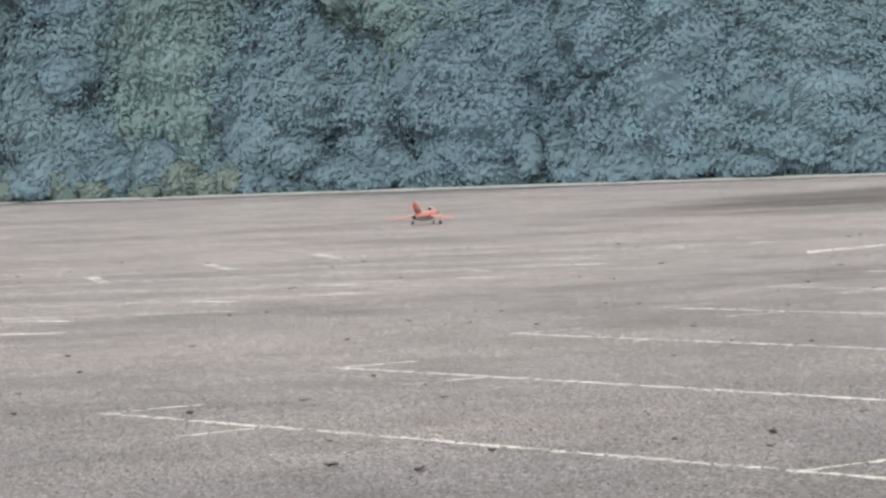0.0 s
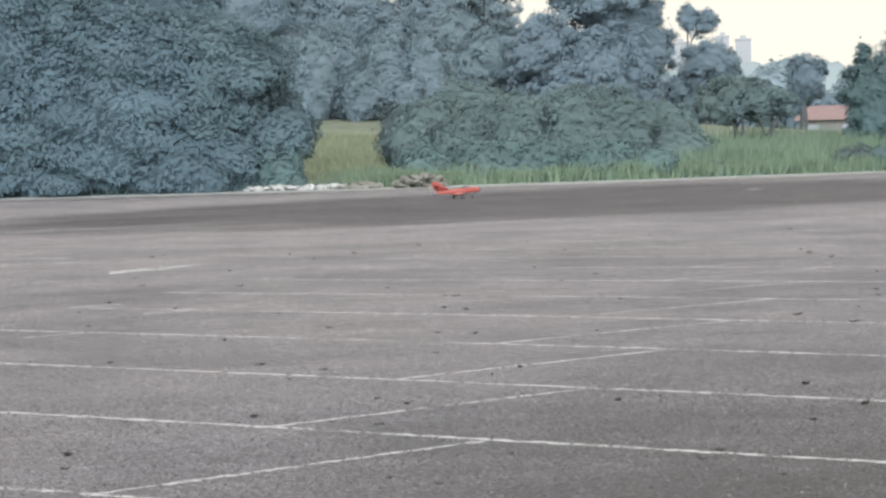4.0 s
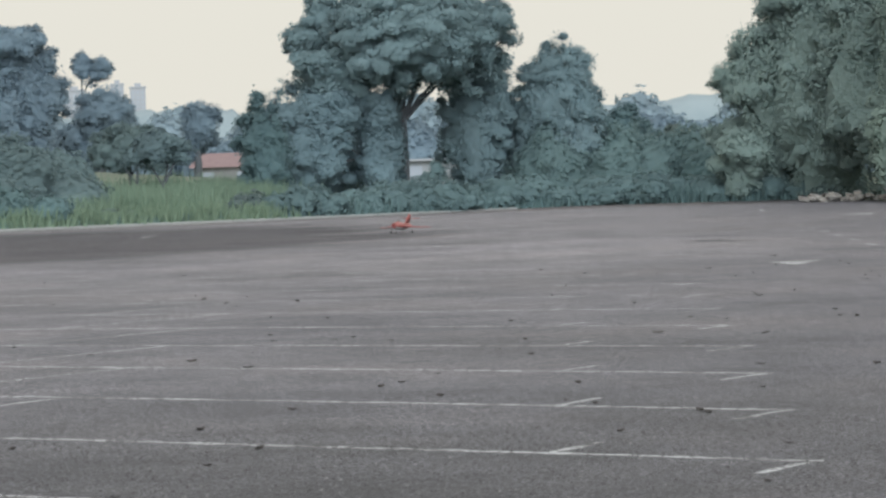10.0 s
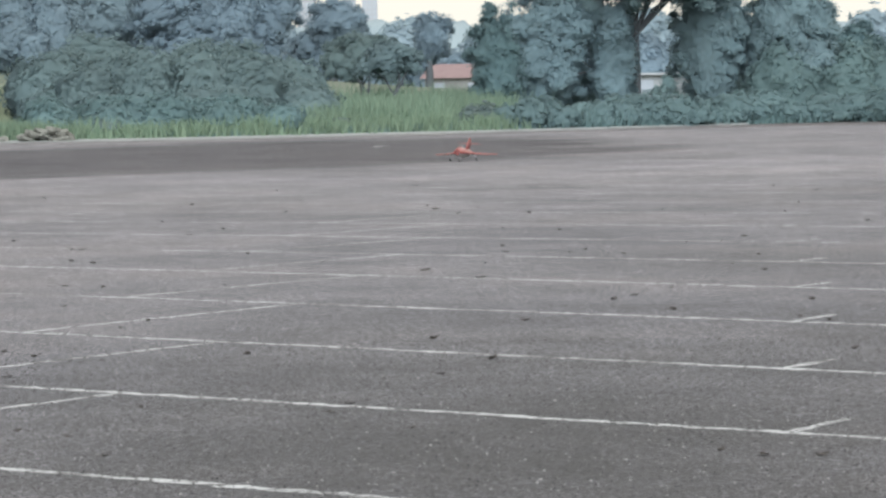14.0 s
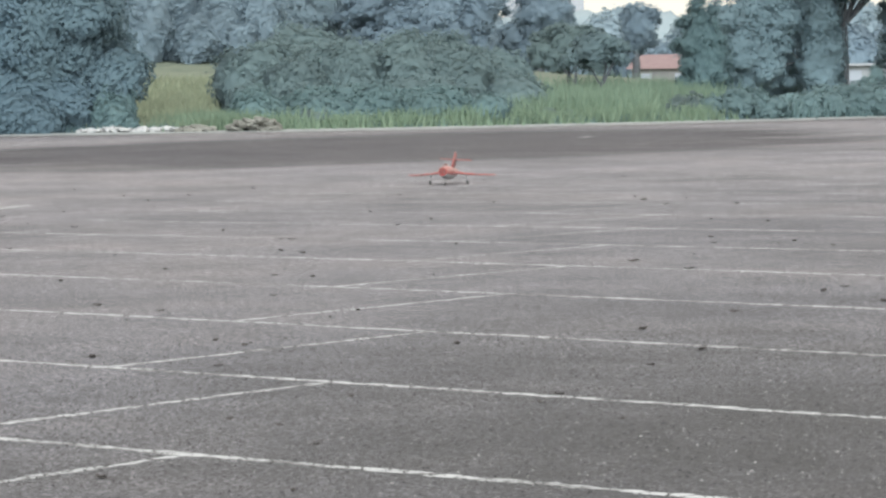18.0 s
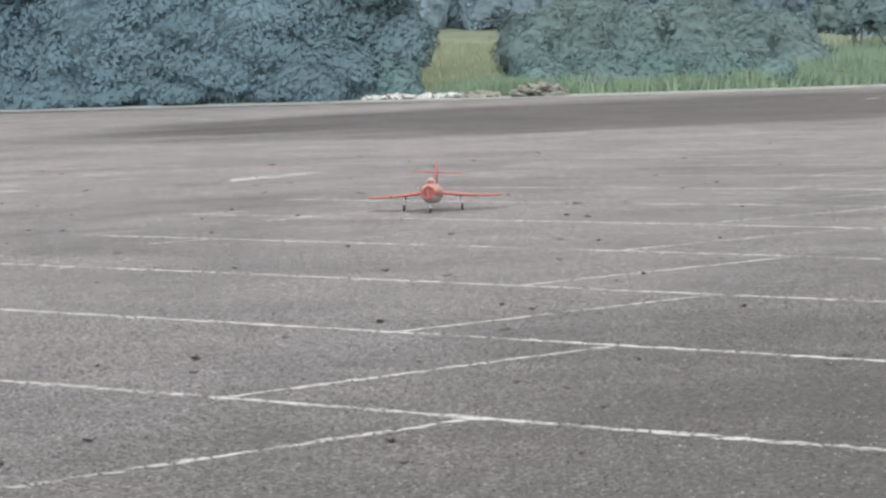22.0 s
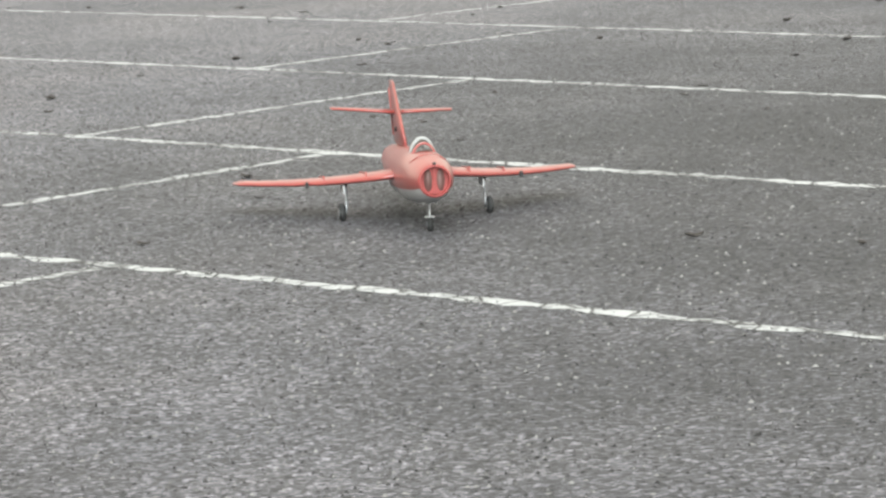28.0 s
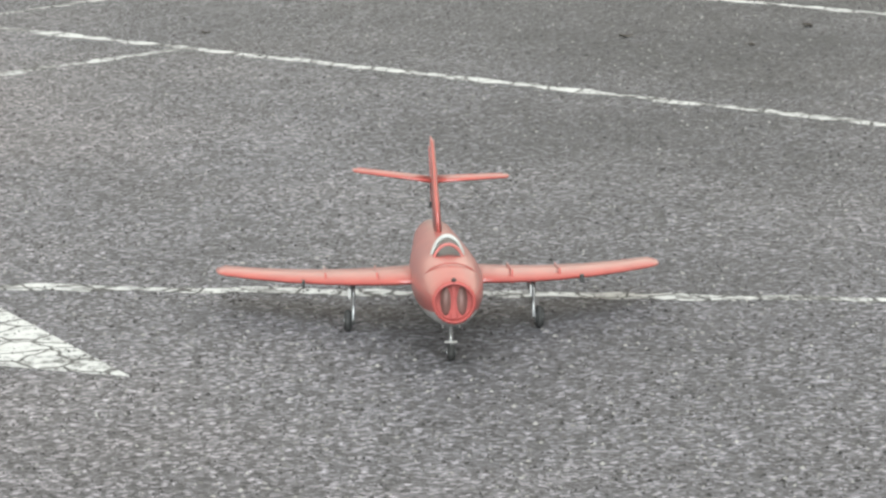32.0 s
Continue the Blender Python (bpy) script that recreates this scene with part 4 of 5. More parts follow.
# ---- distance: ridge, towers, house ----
# Haze is put into colours: ridge pale blue-grey, tower windows near their walls' tone.
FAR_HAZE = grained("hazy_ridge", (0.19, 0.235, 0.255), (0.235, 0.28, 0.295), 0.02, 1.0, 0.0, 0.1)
TOWER = grained("pale_concrete", (0.27, 0.278, 0.29), (0.305, 0.31, 0.322), 0.05, 0.9, 0.0, 0.1)
LIMEWASH = grained("limewash", (0.22, 0.235, 0.24), (0.27, 0.28, 0.285), 1.5, 0.9, 0.1, 0.01)
PANE = material("tower_glass", (0.27, 0.29, 0.32), 0.5)[0]
ROOF = grained("red_roof_tile", (0.175, 0.12, 0.118), (0.2, 0.14, 0.136), 3.0, 0.8, 0.3, 0.03)
WALL = grained("cream_render", (0.165, 0.165, 0.155), (0.2, 0.197, 0.185), 2.0, 0.9, 0.2, 0.01)


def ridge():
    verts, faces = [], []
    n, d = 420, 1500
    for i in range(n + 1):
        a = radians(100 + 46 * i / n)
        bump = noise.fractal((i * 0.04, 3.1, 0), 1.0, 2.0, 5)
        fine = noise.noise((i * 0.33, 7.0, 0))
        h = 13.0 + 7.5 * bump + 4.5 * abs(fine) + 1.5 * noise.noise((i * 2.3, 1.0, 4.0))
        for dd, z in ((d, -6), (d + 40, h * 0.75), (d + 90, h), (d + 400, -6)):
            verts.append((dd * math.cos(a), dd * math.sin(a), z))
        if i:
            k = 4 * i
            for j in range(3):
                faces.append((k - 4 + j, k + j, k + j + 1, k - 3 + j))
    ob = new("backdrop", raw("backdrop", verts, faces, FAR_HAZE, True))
    tagged(ob, "long low wooded ridge with haze in its pale colour", "ridge", kind="structure")


ridge()


def box(bm, x0, y0, z0, x1, y1, z1):
    m = Matrix.Translation(((x0 + x1) / 2, (y0 + y1) / 2, (z0 + z1) / 2)) @ Matrix.Diagonal((x1 - x0, y1 - y0, z1 - z0, 1))
    bmesh.ops.create_cube(bm, size=1.0, matrix=m)


def tower(x, y, width, top, turn):
    t = thing("apartment_tower", x, y, -1, "pale hazy apartment tower far behind the trees", "building", "far apartment towers")
    t.rotation_euler.z = turn
    bm = bmesh.new()
    w = width / 2
    box(bm, -w, -w * 0.7, 0, w, w * 0.7, top)
    part("wall", bm, TOWER, t)
    bm = bmesh.new()
    box(bm, -w * 1.08, -w * 0.78, top, w * 1.08, w * 0.78, top + 1.2)
    box(bm, -w * 0.4, -w * 0.4, top + 1.2, w * 0.4, w * 0.4, top + 3.5)
    part("roof", bm, TOWER, t)
    for k in range(7):
        for c in range(3):
            bm = bmesh.new()
            z = top - 4 - k * 3.4
            xc = (c - 1) * w * 0.6
            box(bm, xc - w * 0.18, -w * 0.7 - 0.15, z, xc + w * 0.18, -w * 0.7 - 0.02, z + 1.8)
            part("window", bm, PANE, t)
    return t


tower(-1501, 1998, 9, 42, 0.64)
tower(-1490, 2007, 11, 39.5, 0.64)
tower(-1525, 1980, 13, 38.5, 0.64)


def house():
    t = thing("house", -93.4, 132.4, -1.0, "low cream house with a faded red tiled roof", "house")
    t.rotation_euler.z = radians(32)
    t.scale = (0.82, 0.82, 0.9)
    bm = bmesh.new()
    box(bm, -1.8, 0, 0, 1.8, 3, 1.4)
    part("wall", bm, WALL, t)
    bm = bmesh.new()
    v = [bm.verts.new(p) for p in ((-2.1, -0.3, 1.34), (2.1, -0.3, 1.34), (2.1, 3.3, 1.34), (-2.1, 3.3, 1.34), (-1.5, 1.5, 2.05), (1.5, 1.5, 2.05))]
    for f in ((0, 1, 5, 4), (1, 2, 5), (2, 3, 4, 5), (3, 0, 4), (3, 2, 1, 0)):
        bm.faces.new([v[k] for k in f])
    part("roof", bm, ROOF, t)
    for x in (-1.0, 0.9):
        bm = bmesh.new()
        box(bm, x - 0.3, -0.03, 0.6, x + 0.3, -0.004, 1.1)
        part("window", bm, PANE, t)


house()


def white_shed():
    t = thing("white_shed", -79.6, 128.0, -1.0, "white shed with a flat roof glimpsed behind tree trunks", "shed")
    t.rotation_euler.z = radians(32)
    bm = bmesh.new()
    box(bm, -1.3, 0, 0, 1.3, 1.6, 1.3)
    part("wall", bm, LIMEWASH, t)
    bm = bmesh.new()
    box(bm, -1.5, -0.25, 1.303, 1.5, 1.8, 1.38)
    part("roof", bm, TOWER, t)
    bm = bmesh.new()
    box(bm, -1.05, -0.03, 0.01, -0.45, -0.003, 1.1)
    part("door", bm, PANE, t, "grey door")


white_shed()
pts = [(-78.6 + 0.62 * k, 124.0 + 0.4 * k + 0.5 * (k % 2), 0.75, (0.8, 0.55, 1.15, 0.6, 0.95, 0.5, 1.2)[k]) for k in range(-3, 4)]
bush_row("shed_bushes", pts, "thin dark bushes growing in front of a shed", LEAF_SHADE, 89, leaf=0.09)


# ---- low stone wall, rubble ----
def rock(rng, sx, sy, sz):
    bm = bmesh.new()
    bmesh.ops.create_icosphere(bm, subdivisions=1, radius=0.5)
    for v in bm.verts:
        c = v.co
        v.co = Vector((max(-0.36, min(0.36, c.x)) * 1.35, max(-0.36, min(0.36, c.y)) * 1.35, max(-0.34, min(0.34, c.z)) * 1.4)) * rng.uniform(0.88, 1.1)
        v.co.x *= sx
        v.co.y *= sy
        v.co.z *= sz
    return bm


def stone_wall():
    rng = random.Random(3)
    w = new("stone_wall", bpy.data.meshes.new("stone_wall"))
    a, b = Vector((-43.0, 94.2)), Vector((-30.4, 70.0))
    bm = bmesh.new()
    d = (b - a)
    side = Vector((-d.y, d.x)).normalized()
    for s in range(20):
        p, q = a.lerp(b, s / 20), a.lerp(b, (s + 1) / 20)
        vs = []
        for c in (p, q):
            for k, z in ((-0.12, -0.1), (0.12, -0.1), (0.12, 0.34), (-0.12, 0.34)):
                e = c + side * k
                vs.append(bm.verts.new((e.x, e.y, gz(c.x, c.y) + z)))
        for k in range(4):
            bm.faces.new((vs[k], vs[(k + 1) % 4], vs[4 + (k + 1) % 4], vs[4 + k]))
        bm.faces.new(vs[:4])
        bm.faces.new(vs[4:])
    bm.to_mesh(w.data)
    bm.free()
    w.data.materials.append(STONE)
    tagged(w, "low pale wall of rough stones at the lot's side", "wall", kind="structure")
    shapes = [bmesh_data("stone", rock(rng, 0.5, 0.34, 0.16), STONE) for _ in range(5)]
    for row in range(3):
        n = 58
        for k in range(n):
            p = a.lerp(b, (k + (row % 2) * 0.5 + rng.uniform(-0.1, 0.1)) / n)
            s = put("stone", shapes[rng.randrange(5)], w)
            s.location = (p.x, p.y, gz(p.x, p.y) + 0.07 + row * 0.14)
            s.rotation_euler = (rng.uniform(-0.1, 0.1), rng.uniform(-0.1, 0.1), math.atan2(d.y, d.x) + rng.uniform(-0.15, 0.15))


stone_wall()


def rubble(name, x, y, length, width, tall, count, mat, label, seed):
    rng = random.Random(seed)
    t = thing(name, x, y, gz(x, y), label, "rubble")
    turn = math.atan2(y, x) - math.pi / 2
    for k in range(count):
        u = rng.uniform(-0.5, 0.5)
        s = put("chunk", bmesh_data("chunk", rock(rng, rng.uniform(0.25, 0.6), rng.uniform(0.2, 0.4), rng.uniform(0.08, 0.22)), mat), t)
        v = rng.uniform(-0.5, 0.5) * width
        s.location = (math.cos(turn) * u * length - math.sin(turn) * v, math.sin(turn) * u * length + math.cos(turn) * v, 0.05 + tall * rng.random() * (1 - 1.4 * abs(u)) * 0.7)
        s.rotation_euler = (rng.uniform(-0.3, 0.3), rng.uniform(-0.3, 0.3), rng.uniform(0, 3))


SHEETING = grained("dirty_white_sheeting", (0.24, 0.24, 0.235), (0.4, 0.4, 0.39), 6.0, 0.6, 0.4, 0.03)
SOIL = grained("dry_soil", (0.11, 0.11, 0.095), (0.19, 0.185, 0.16), 6.0, 0.95, 0.6, 0.03)
rubble("rubble_heap", -68.0, 70.9, 2.7, 0.6, 0.12, 26, SHEETING, "long low heap of pale broken concrete and sheeting", 2)
rubble("soil_heap", -65.0, 72.7, 1.3, 0.7, 0.5, 30, SOIL, "small mound of dry soil and stones", 3)
rubble("soil_heap", -66.3, 71.7, 1.0, 0.5, 0.14, 12, SOIL, "flat scatter of soil by the lot's edge", 4)
rubble("soil_heap", -45.6, 96.8, 2.6, 0.8, 0.3, 26, STONE, "tumbled stones at the end of the wall", 5)


# ---- loose grit and stones standing proud of the worn asphalt ----
def grit_field(count, seed):
    rng = np.random.default_rng(seed)
    r = 1.6 + 17.0 * rng.random(count) ** 1.1
    a = np.radians(131 + (46 + 40 * np.exp(-r / 4)) * (rng.random(count) - 0.5))
    x, y = r * np.cos(a), r * np.sin(a)
    z = np.array([gz(p, q) for p, q in zip(x, y)])
    w, h = 0.004 + 0.0065 * rng.random(count) ** 2, 0.002 + 0.005 * rng.random(count) ** 1.5
    t = rng.random(count) * 6.28
    rows = []
    for k in range(4):
        b = t + k * math.pi / 2
        rows.append(np.stack([x + w * np.cos(b), y + w * np.sin(b), z - 0.001], axis=1))
    rows.append(np.stack([x + w * 0.4 * (rng.random(count) - 0.5), y, z + h], axis=1))
    v = np.stack(rows, axis=1).reshape(-1, 3)
    base = np.arange(count) * 5
    f = np.concatenate([np.stack([base + k, base + (k + 1) % 4, base + 4], axis=1) for k in range(4)])
    ob = new("grit", array_mesh("grit", v, f, GRIT))
    tagged(ob, "fine grey stones standing proud of the worn asphalt", "grit", kind="stuff")


GRIT, gn, gl_, gb = material("grit_stone", g(0.1), 0.8, spec=0.3)
gi = gn.new("ShaderNodeNewGeometry")
gc = curve(gn, gl_, gi.outputs["Random Per Island"], [(0.0, (0.02, 0.019, 0.019)), (0.5, (0.065, 0.061, 0.062)), (0.8, (0.12, 0.115, 0.115)), (1.0, (0.26, 0.252, 0.246))])
gl_.new(gc.outputs[0], gb.inputs["Base Color"])
grit_field(85000, 31)


# ---- fallen leaves ----
def dead_leaf(seed):
    rng = random.Random(seed)
    bm = bmesh.new()
    n = 7
    rows = []
    for i in range(n):
        u = i / (n - 1)
        w = 0.021 * math.sin(math.pi * (0.06 + 0.88 * u)) * rng.uniform(0.8, 1.2)
        lift = 0.012 * (u - 0.45) ** 2 * 4 + 0.004
        rows.append([bm.verts.new((0.075 * (u - 0.5), s * w, lift + abs(s) * 0.011 * rng.uniform(0.3, 1.3))) for s in (-1, 0, 1)])
    for a, b in zip(rows, rows[1:]):
        for k in range(2):
            bm.faces.new((a[k], a[k + 1], b[k + 1], b[k]))
    geo = bmesh.ops.extrude_face_region(bm, geom=bm.faces[:])
    for v in geo["geom"]:
        if isinstance(v, bmesh.types.BMVert):
            v.co.z += 0.0025
    t = thing("fallen_leaf", 0, 0, 0, "curled dark brown dead leaf lying on asphalt", "leaf", "fallen leaves on the lot")
    part("blade", bm, DEAD, t)
    v, f = [], []
    tube(v, f, [(0.036, 0, 0.012), (0.055, 0.004, 0.008), (0.07, 0.01, 0.006)], [0.0016, 0.0013, 0.001], 5)
    put("stalk", raw("stalk", v, f, DEAD), t)
    return t


KNOWN = ((-17.6, 26.5), (-9.5, 20.6), (-15.9, 29.1), (-12.9, 24.0), (-8.8, 20.0), (-12.0, 27.1), (-12.6, 26.6), (-12.4, 26.5), (-15.3, 30.5), (-10.6, 18.7), (-8.6, 15.6), (-10.9, 17.6), (-15.3, 23.4), (-16.3, 23.7), (-14.7, 20.4), (-13.8, 19.8), (-11.2, 16.5), (-10.9, 15.2), (-21.9, 30.6), (-8.8, 16.85), (-8.7, 16.75), (-21.4, 43.1), (-27.5, 38.0), (-20.3, 30.0), (-20.9, 29.6))
KNOWN_NEAR = ((-11.8, 18.6), (-11.7, 18.2), (-9.9, 14.3), (-11.2, 14.0), (-17.8, 20.4), (-20.9, 25.8), (-12.3, 12.5), (-11.7, 10.7), (-9.65, 7.55), (-9.5, 7.75), (-16.0, 15.0), (-23.1, 23.3), (-14.2, 15.0), (-14.9, 15.2), (-16.9, 16.9), (-30.4, 29.2), (-29.0, 30.1), (-12.1, 13.4), (-15.2, 9.9), (-12.3, 8.7), (-11.8, 8.8), (-20.0, 12.1), (-19.4, 22.1), (-18.2, 20.6), (-6.0, 9.1), (-12.2, 9.5))
kinds = [dead_leaf(s) for s in range(5)]
rl = random.Random(77)
spots = list(KNOWN) + list(KNOWN_NEAR)
while len(spots) < 260:
    d, a = rl.uniform(10, 46), radians(rl.uniform(113, 152))
    spots.append((d * math.cos(a), d * math.sin(a)))
for k, (x, y) in enumerate(spots):
    s = rl.uniform(0.75, 1.15) if k < 51 else rl.uniform(0.4, 0.85)
    m = Matrix.Translation((x, y, gz(x, y) + 0.001)) @ Matrix.Rotation(rl.uniform(0, 6.28), 4, "Z") @ Matrix.Rotation(rl.uniform(-0.15, 0.15), 4, "X")
    ob = kinds[k] if k < 5 else copy_thing(kinds[k % 5], m)
    if k < 5:
        ob.matrix_basis = m
    ob.scale = (s, s, s * 0.62)


# ---- jet model ----
RED = grained("orange_red_foam_paint", (0.235, 0.045, 0.04), (0.28, 0.06, 0.05), 14.0, 0.36, 0.06, 0.002)
RED.node_tree.nodes["Principled BSDF"].inputs["Coat Weight"].default_value = 0.55
RED.node_tree.nodes["Principled BSDF"].inputs["Coat Roughness"].default_value = 0.22
DEEP = grained("intake_red", (0.21, 0.034, 0.03), (0.26, 0.045, 0.038), 30.0, 0.6, 0.05, 0.002)
TUB = grained("cockpit_grey", (0.1, 0.09, 0.088), (0.14, 0.125, 0.12), 30.0, 0.7, 0.1, 0.001)
DUCT = grained("intake_duct", (0.11, 0.06, 0.052), (0.15, 0.085, 0.075), 20.0, 0.6, 0.1, 0.002)
GREY = grained("pale_grey_foam_paint", (0.32, 0.32, 0.32), (0.39, 0.388, 0.385), 20.0, 0.45, 0.05, 0.002)
WHITE = grained("white_plastic", (0.26, 0.258, 0.25), (0.31, 0.305, 0.295), 40.0, 0.4, 0.03, 0.001)
STEEL = grained("grey_steel", (0.2, 0.2, 0.205), (0.28, 0.28, 0.285), 50.0, 0.35, 0.05, 0.001, 0.8)
DARK = grained("black_rubber", (0.012, 0.012, 0.012), (0.03, 0.03, 0.03), 80.0, 0.8, 0.2, 0.002)
CLEAR = bpy.data.materials.new("clear_canopy")
CLEAR.use_nodes = True
cb = CLEAR.node_tree.nodes["Principled BSDF"]
cb.inputs["Base Color"].default_value = (0.93, 0.95, 0.95, 1)
cb.inputs["Roughness"].default_value = 0.06
cb.inputs["Transmission Weight"].default_value = 1.0
cb.inputs["IOR"].default_value = 1.08


def loft(sections, closed=True, caps=True):
    bm = bmesh.new()
    rows = [[bm.verts.new(p) for p in s] for s in sections]
    for a, b in zip(rows, rows[1:]):
        n = len(a)
        for k in range(n if closed else n - 1):
            k2 = (k + 1) % n
            bm.faces.new((a[k], a[k2], b[k2], b[k]))
    if closed and caps:
        bm.faces.new(rows[0])
        bm.faces.new(rows[-1][::-1])
    return bm


def foil(le, y, z, chord, thick, upright=False):
    """One section of a wing or fin, round in front and sharp behind."""
    pts = []
    for u, t in ((0.0, 0.0), (0.04, 0.45), (0.15, 0.85), (0.35, 1.0), (0.65, 0.65), (1.0, 0.06), (1.0, -0.04), (0.65, -0.45), (0.35, -0.7), (0.15, -0.62), (0.04, -0.36)):
        o = t * thick
        pts.append((le - u * chord, y + o, z) if upright else (le - u * chord, y, z + o))
    return pts


def jet():
    t = thing("model_jet", 0, 0, 0, "orange-red swept-wing model jet with a pale grey belly", "model aircraft")
    Z = 0.16
    body = ((0.518, 0.047, 0.0), (0.508, 0.052, 0.0), (0.48, 0.059, 0.0), (0.42, 0.07, 0.001), (0.34, 0.079, 0.002), (0.22, 0.085, 0.0), (0.08, 0.086, -0.002), (-0.08, 0.081, -0.003), (-0.22, 0.072, 0.0), (-0.36, 0.061, 0.008), (-0.48, 0.052, 0.015), (-0.56, 0.042, 0.016))

    def ring(x, r, dz, a0, a1, n):
        return [(x, r * math.cos(a), Z + dz + (0.94 if math.sin(a) > 0 else 1.04) * r * math.sin(a)) for a in (radians(a0 + (a1 - a0) * k / n) for k in range(n + 1))]

    part("fuselage", loft([ring(*s, -26, 206, 26) for s in body], False), RED, t, smooth=True)
    part("belly", loft([ring(s[0], s[1], s[2], 206, 334, 12) for s in body], False), GREY, t, "pale grey underside", smooth=True)
    # intake: lip, duct and splitter
    lip = part("intake_lip", loft([ring(0.508, 0.052, 0, 0, 345, 23), ring(0.524, 0.046, 0, 0, 345, 23), ring(0.516, 0.043, 0, 0, 345, 23), ring(0.46, 0.043, 0, 0, 345, 23)], True, False), DEEP, t, "red rim of the nose intake", True)
    # Capped solid ovals; the hollow's shade is put into their dull brown colour.
    for s in (1, -1):
        sec = []
        for x, k in ((0.5, 1.0), (0.488, 0.9), (0.44, 0.6)):
            sec.append([(x, s * (0.0195 + 0.0125 * k * math.cos(a)), Z + 0.034 * k * math.sin(a)) for a in (math.pi * j / 9 for j in range(18))])
        part("intake_duct", loft(sec), DUCT, lip, "dark oval face painted as the nose intake's hollow", True)
    sec = []
    for x, w in ((0.505, 0.7), (0.49, 1.0)):
        sec.append([(x, w * q, Z + z) for q, z in ((-0.009, 0.041), (0.009, 0.041), (0.0035, 0.012), (0.0035, -0.01), (0.012, -0.041), (-0.012, -0.041), (-0.0035, -0.01), (-0.0035, 0.012))])
    part("intake_splitter", loft(sec), DEEP, lip)
    bm = bmesh.new()
    bmesh.ops.create_cone(bm, cap_ends=True, segments=24, radius1=0.0435, radius2=0.0435, depth=0.006, matrix=Matrix.Translation((0.496, 0, Z)) @ Matrix.Rotation(math.pi / 2, 4, "Y"))
    part("intake_wall", bm, DEEP, lip)
    bm = bmesh.new()
    bmesh.ops.create_uvsphere(bm, u_segments=10, v_segments=6, radius=0.006, matrix=Matrix.Translation((0.51, 0, Z + 0.05)))
    part("nose_camera", bm, DARK, t, "tiny dark gun camera on the nose")
    bm = bmesh.new()
    bmesh.ops.create_cone(bm, cap_ends=False, segments=20, radius1=0.036, radius2=0.041, depth=0.05, matrix=Matrix.Translation((-0.572, 0, Z + 0.016)) @ Matrix.Rotation(math.pi / 2, 4, "Y"))
    bmesh.ops.solidify(bm, geom=bm.faces[:], thickness=0.003)
    part("tail_pipe", bm, STEEL, t, "dark metal tail pipe", True)
    # canopy
    def hoop(x, r, zb, k):
        return [(x, r * math.cos(a), zb + k * math.sin(a)) for a in (math.pi * j / 14 for j in range(15))]
    zb = Z + 0.051
    can = part("canopy", loft([hoop(0.3, 0.022, zb, 0.006), hoop(0.275, 0.036, zb, 0.04), hoop(0.24, 0.039, zb, 0.06), hoop(0.19, 0.039, zb, 0.066), hoop(0.13, 0.035, zb, 0.056), hoop(0.07, 0.027, zb, 0.042), hoop(0.03, 0.014, zb, 0.02)], False), CLEAR, t, "clear bubble canopy", True)
    for x, r, k, w, mat, lab in ((0.262, 0.036, 0.05, 0.0042, RED, "red windscreen arch"), (0.222, 0.037, 0.064, 0.0066, WHITE, "white rear canopy arch")):
        v, f = [], []
        tube(v, f, hoop(x, r, zb, k), [w] * 15, 8)
        put("canopy_frame", raw("canopy_frame", v, f, mat, True), can, lab)
    part("cockpit_floor", loft([ring(x, r, 0.0025, 90 - w, 90 + w, 8) for x, r, w in ((0.29, 0.0822, 17), (0.25, 0.0838, 22), (0.2, 0.0852, 24), (0.13, 0.0858, 21), (0.06, 0.0862, 13))], False), TUB, can, "dull grey cockpit floor", True)
    bm = bmesh.new()
    box(bm, 0.1, -0.017, zb, 0.125, 0.017, zb + 0.036)
    bmesh.ops.bevel(bm, geom=bm.edges[:], offset=0.006, segments=2, affect="EDGES")
    part("seat", bm, GREY, can)
    # seam round the nose
    v, f = [], []
    tube(v, f, [(0.395 - 0.05 * math.cos(a) ** 2, 0.0745 * math.cos(a), Z + 0.002 + 0.072 * math.sin(a)) for a in (radians(20 + 7 * k) for k in range(21))], [0.0014] * 21, 5)
    put("hatch_seam", raw("hatch_seam", v, f, DEEP), t, "dark curved seam of the nose hatch")
    for s in (1, -1):
        sec = []
        for k in range(7):
            u = k / 6
            le, ch = 0.19 - 0.385 * u, 0.305 - 0.135 * u
            sec.append(foil(le, s * (0.06 + 0.48 * u), 0.16 - 0.075 * u + 0.047 * u * u, ch, 0.019 - 0.009 * u))
        sec.append(foil(-0.225, s * 0.556, 0.1315, 0.115, 0.005))
        sec.append(foil(-0.255, s * 0.563, 0.131, 0.07, 0.0015))
        wing = part("wing", loft(sec), RED, t, smooth=True)
        # aileron seam, fences, flap horn
        for yy in (0.165, 0.29):
            u = (yy - 0.06) / 0.47
            le, ch, z = 0.185 - 0.385 * u, 0.285 - 0.145 * u, 0.16 - 0.075 * u + 0.047 * u * u
            th = 0.019 - 0.009 * u
            bm = loft([[(le + 0.004, s * (yy - w), z - 0.004), (le - 0.02, s * (yy - w), z + th + 0.008), (le - ch * 0.8, s * (yy - w), z + th * 0.6 + 0.006), (le - ch * 0.8, s * (yy - w), z)] for w in (-0.0022, 0.0022)])
            part("wing_fence", bm, RED, wing)
        sec = []
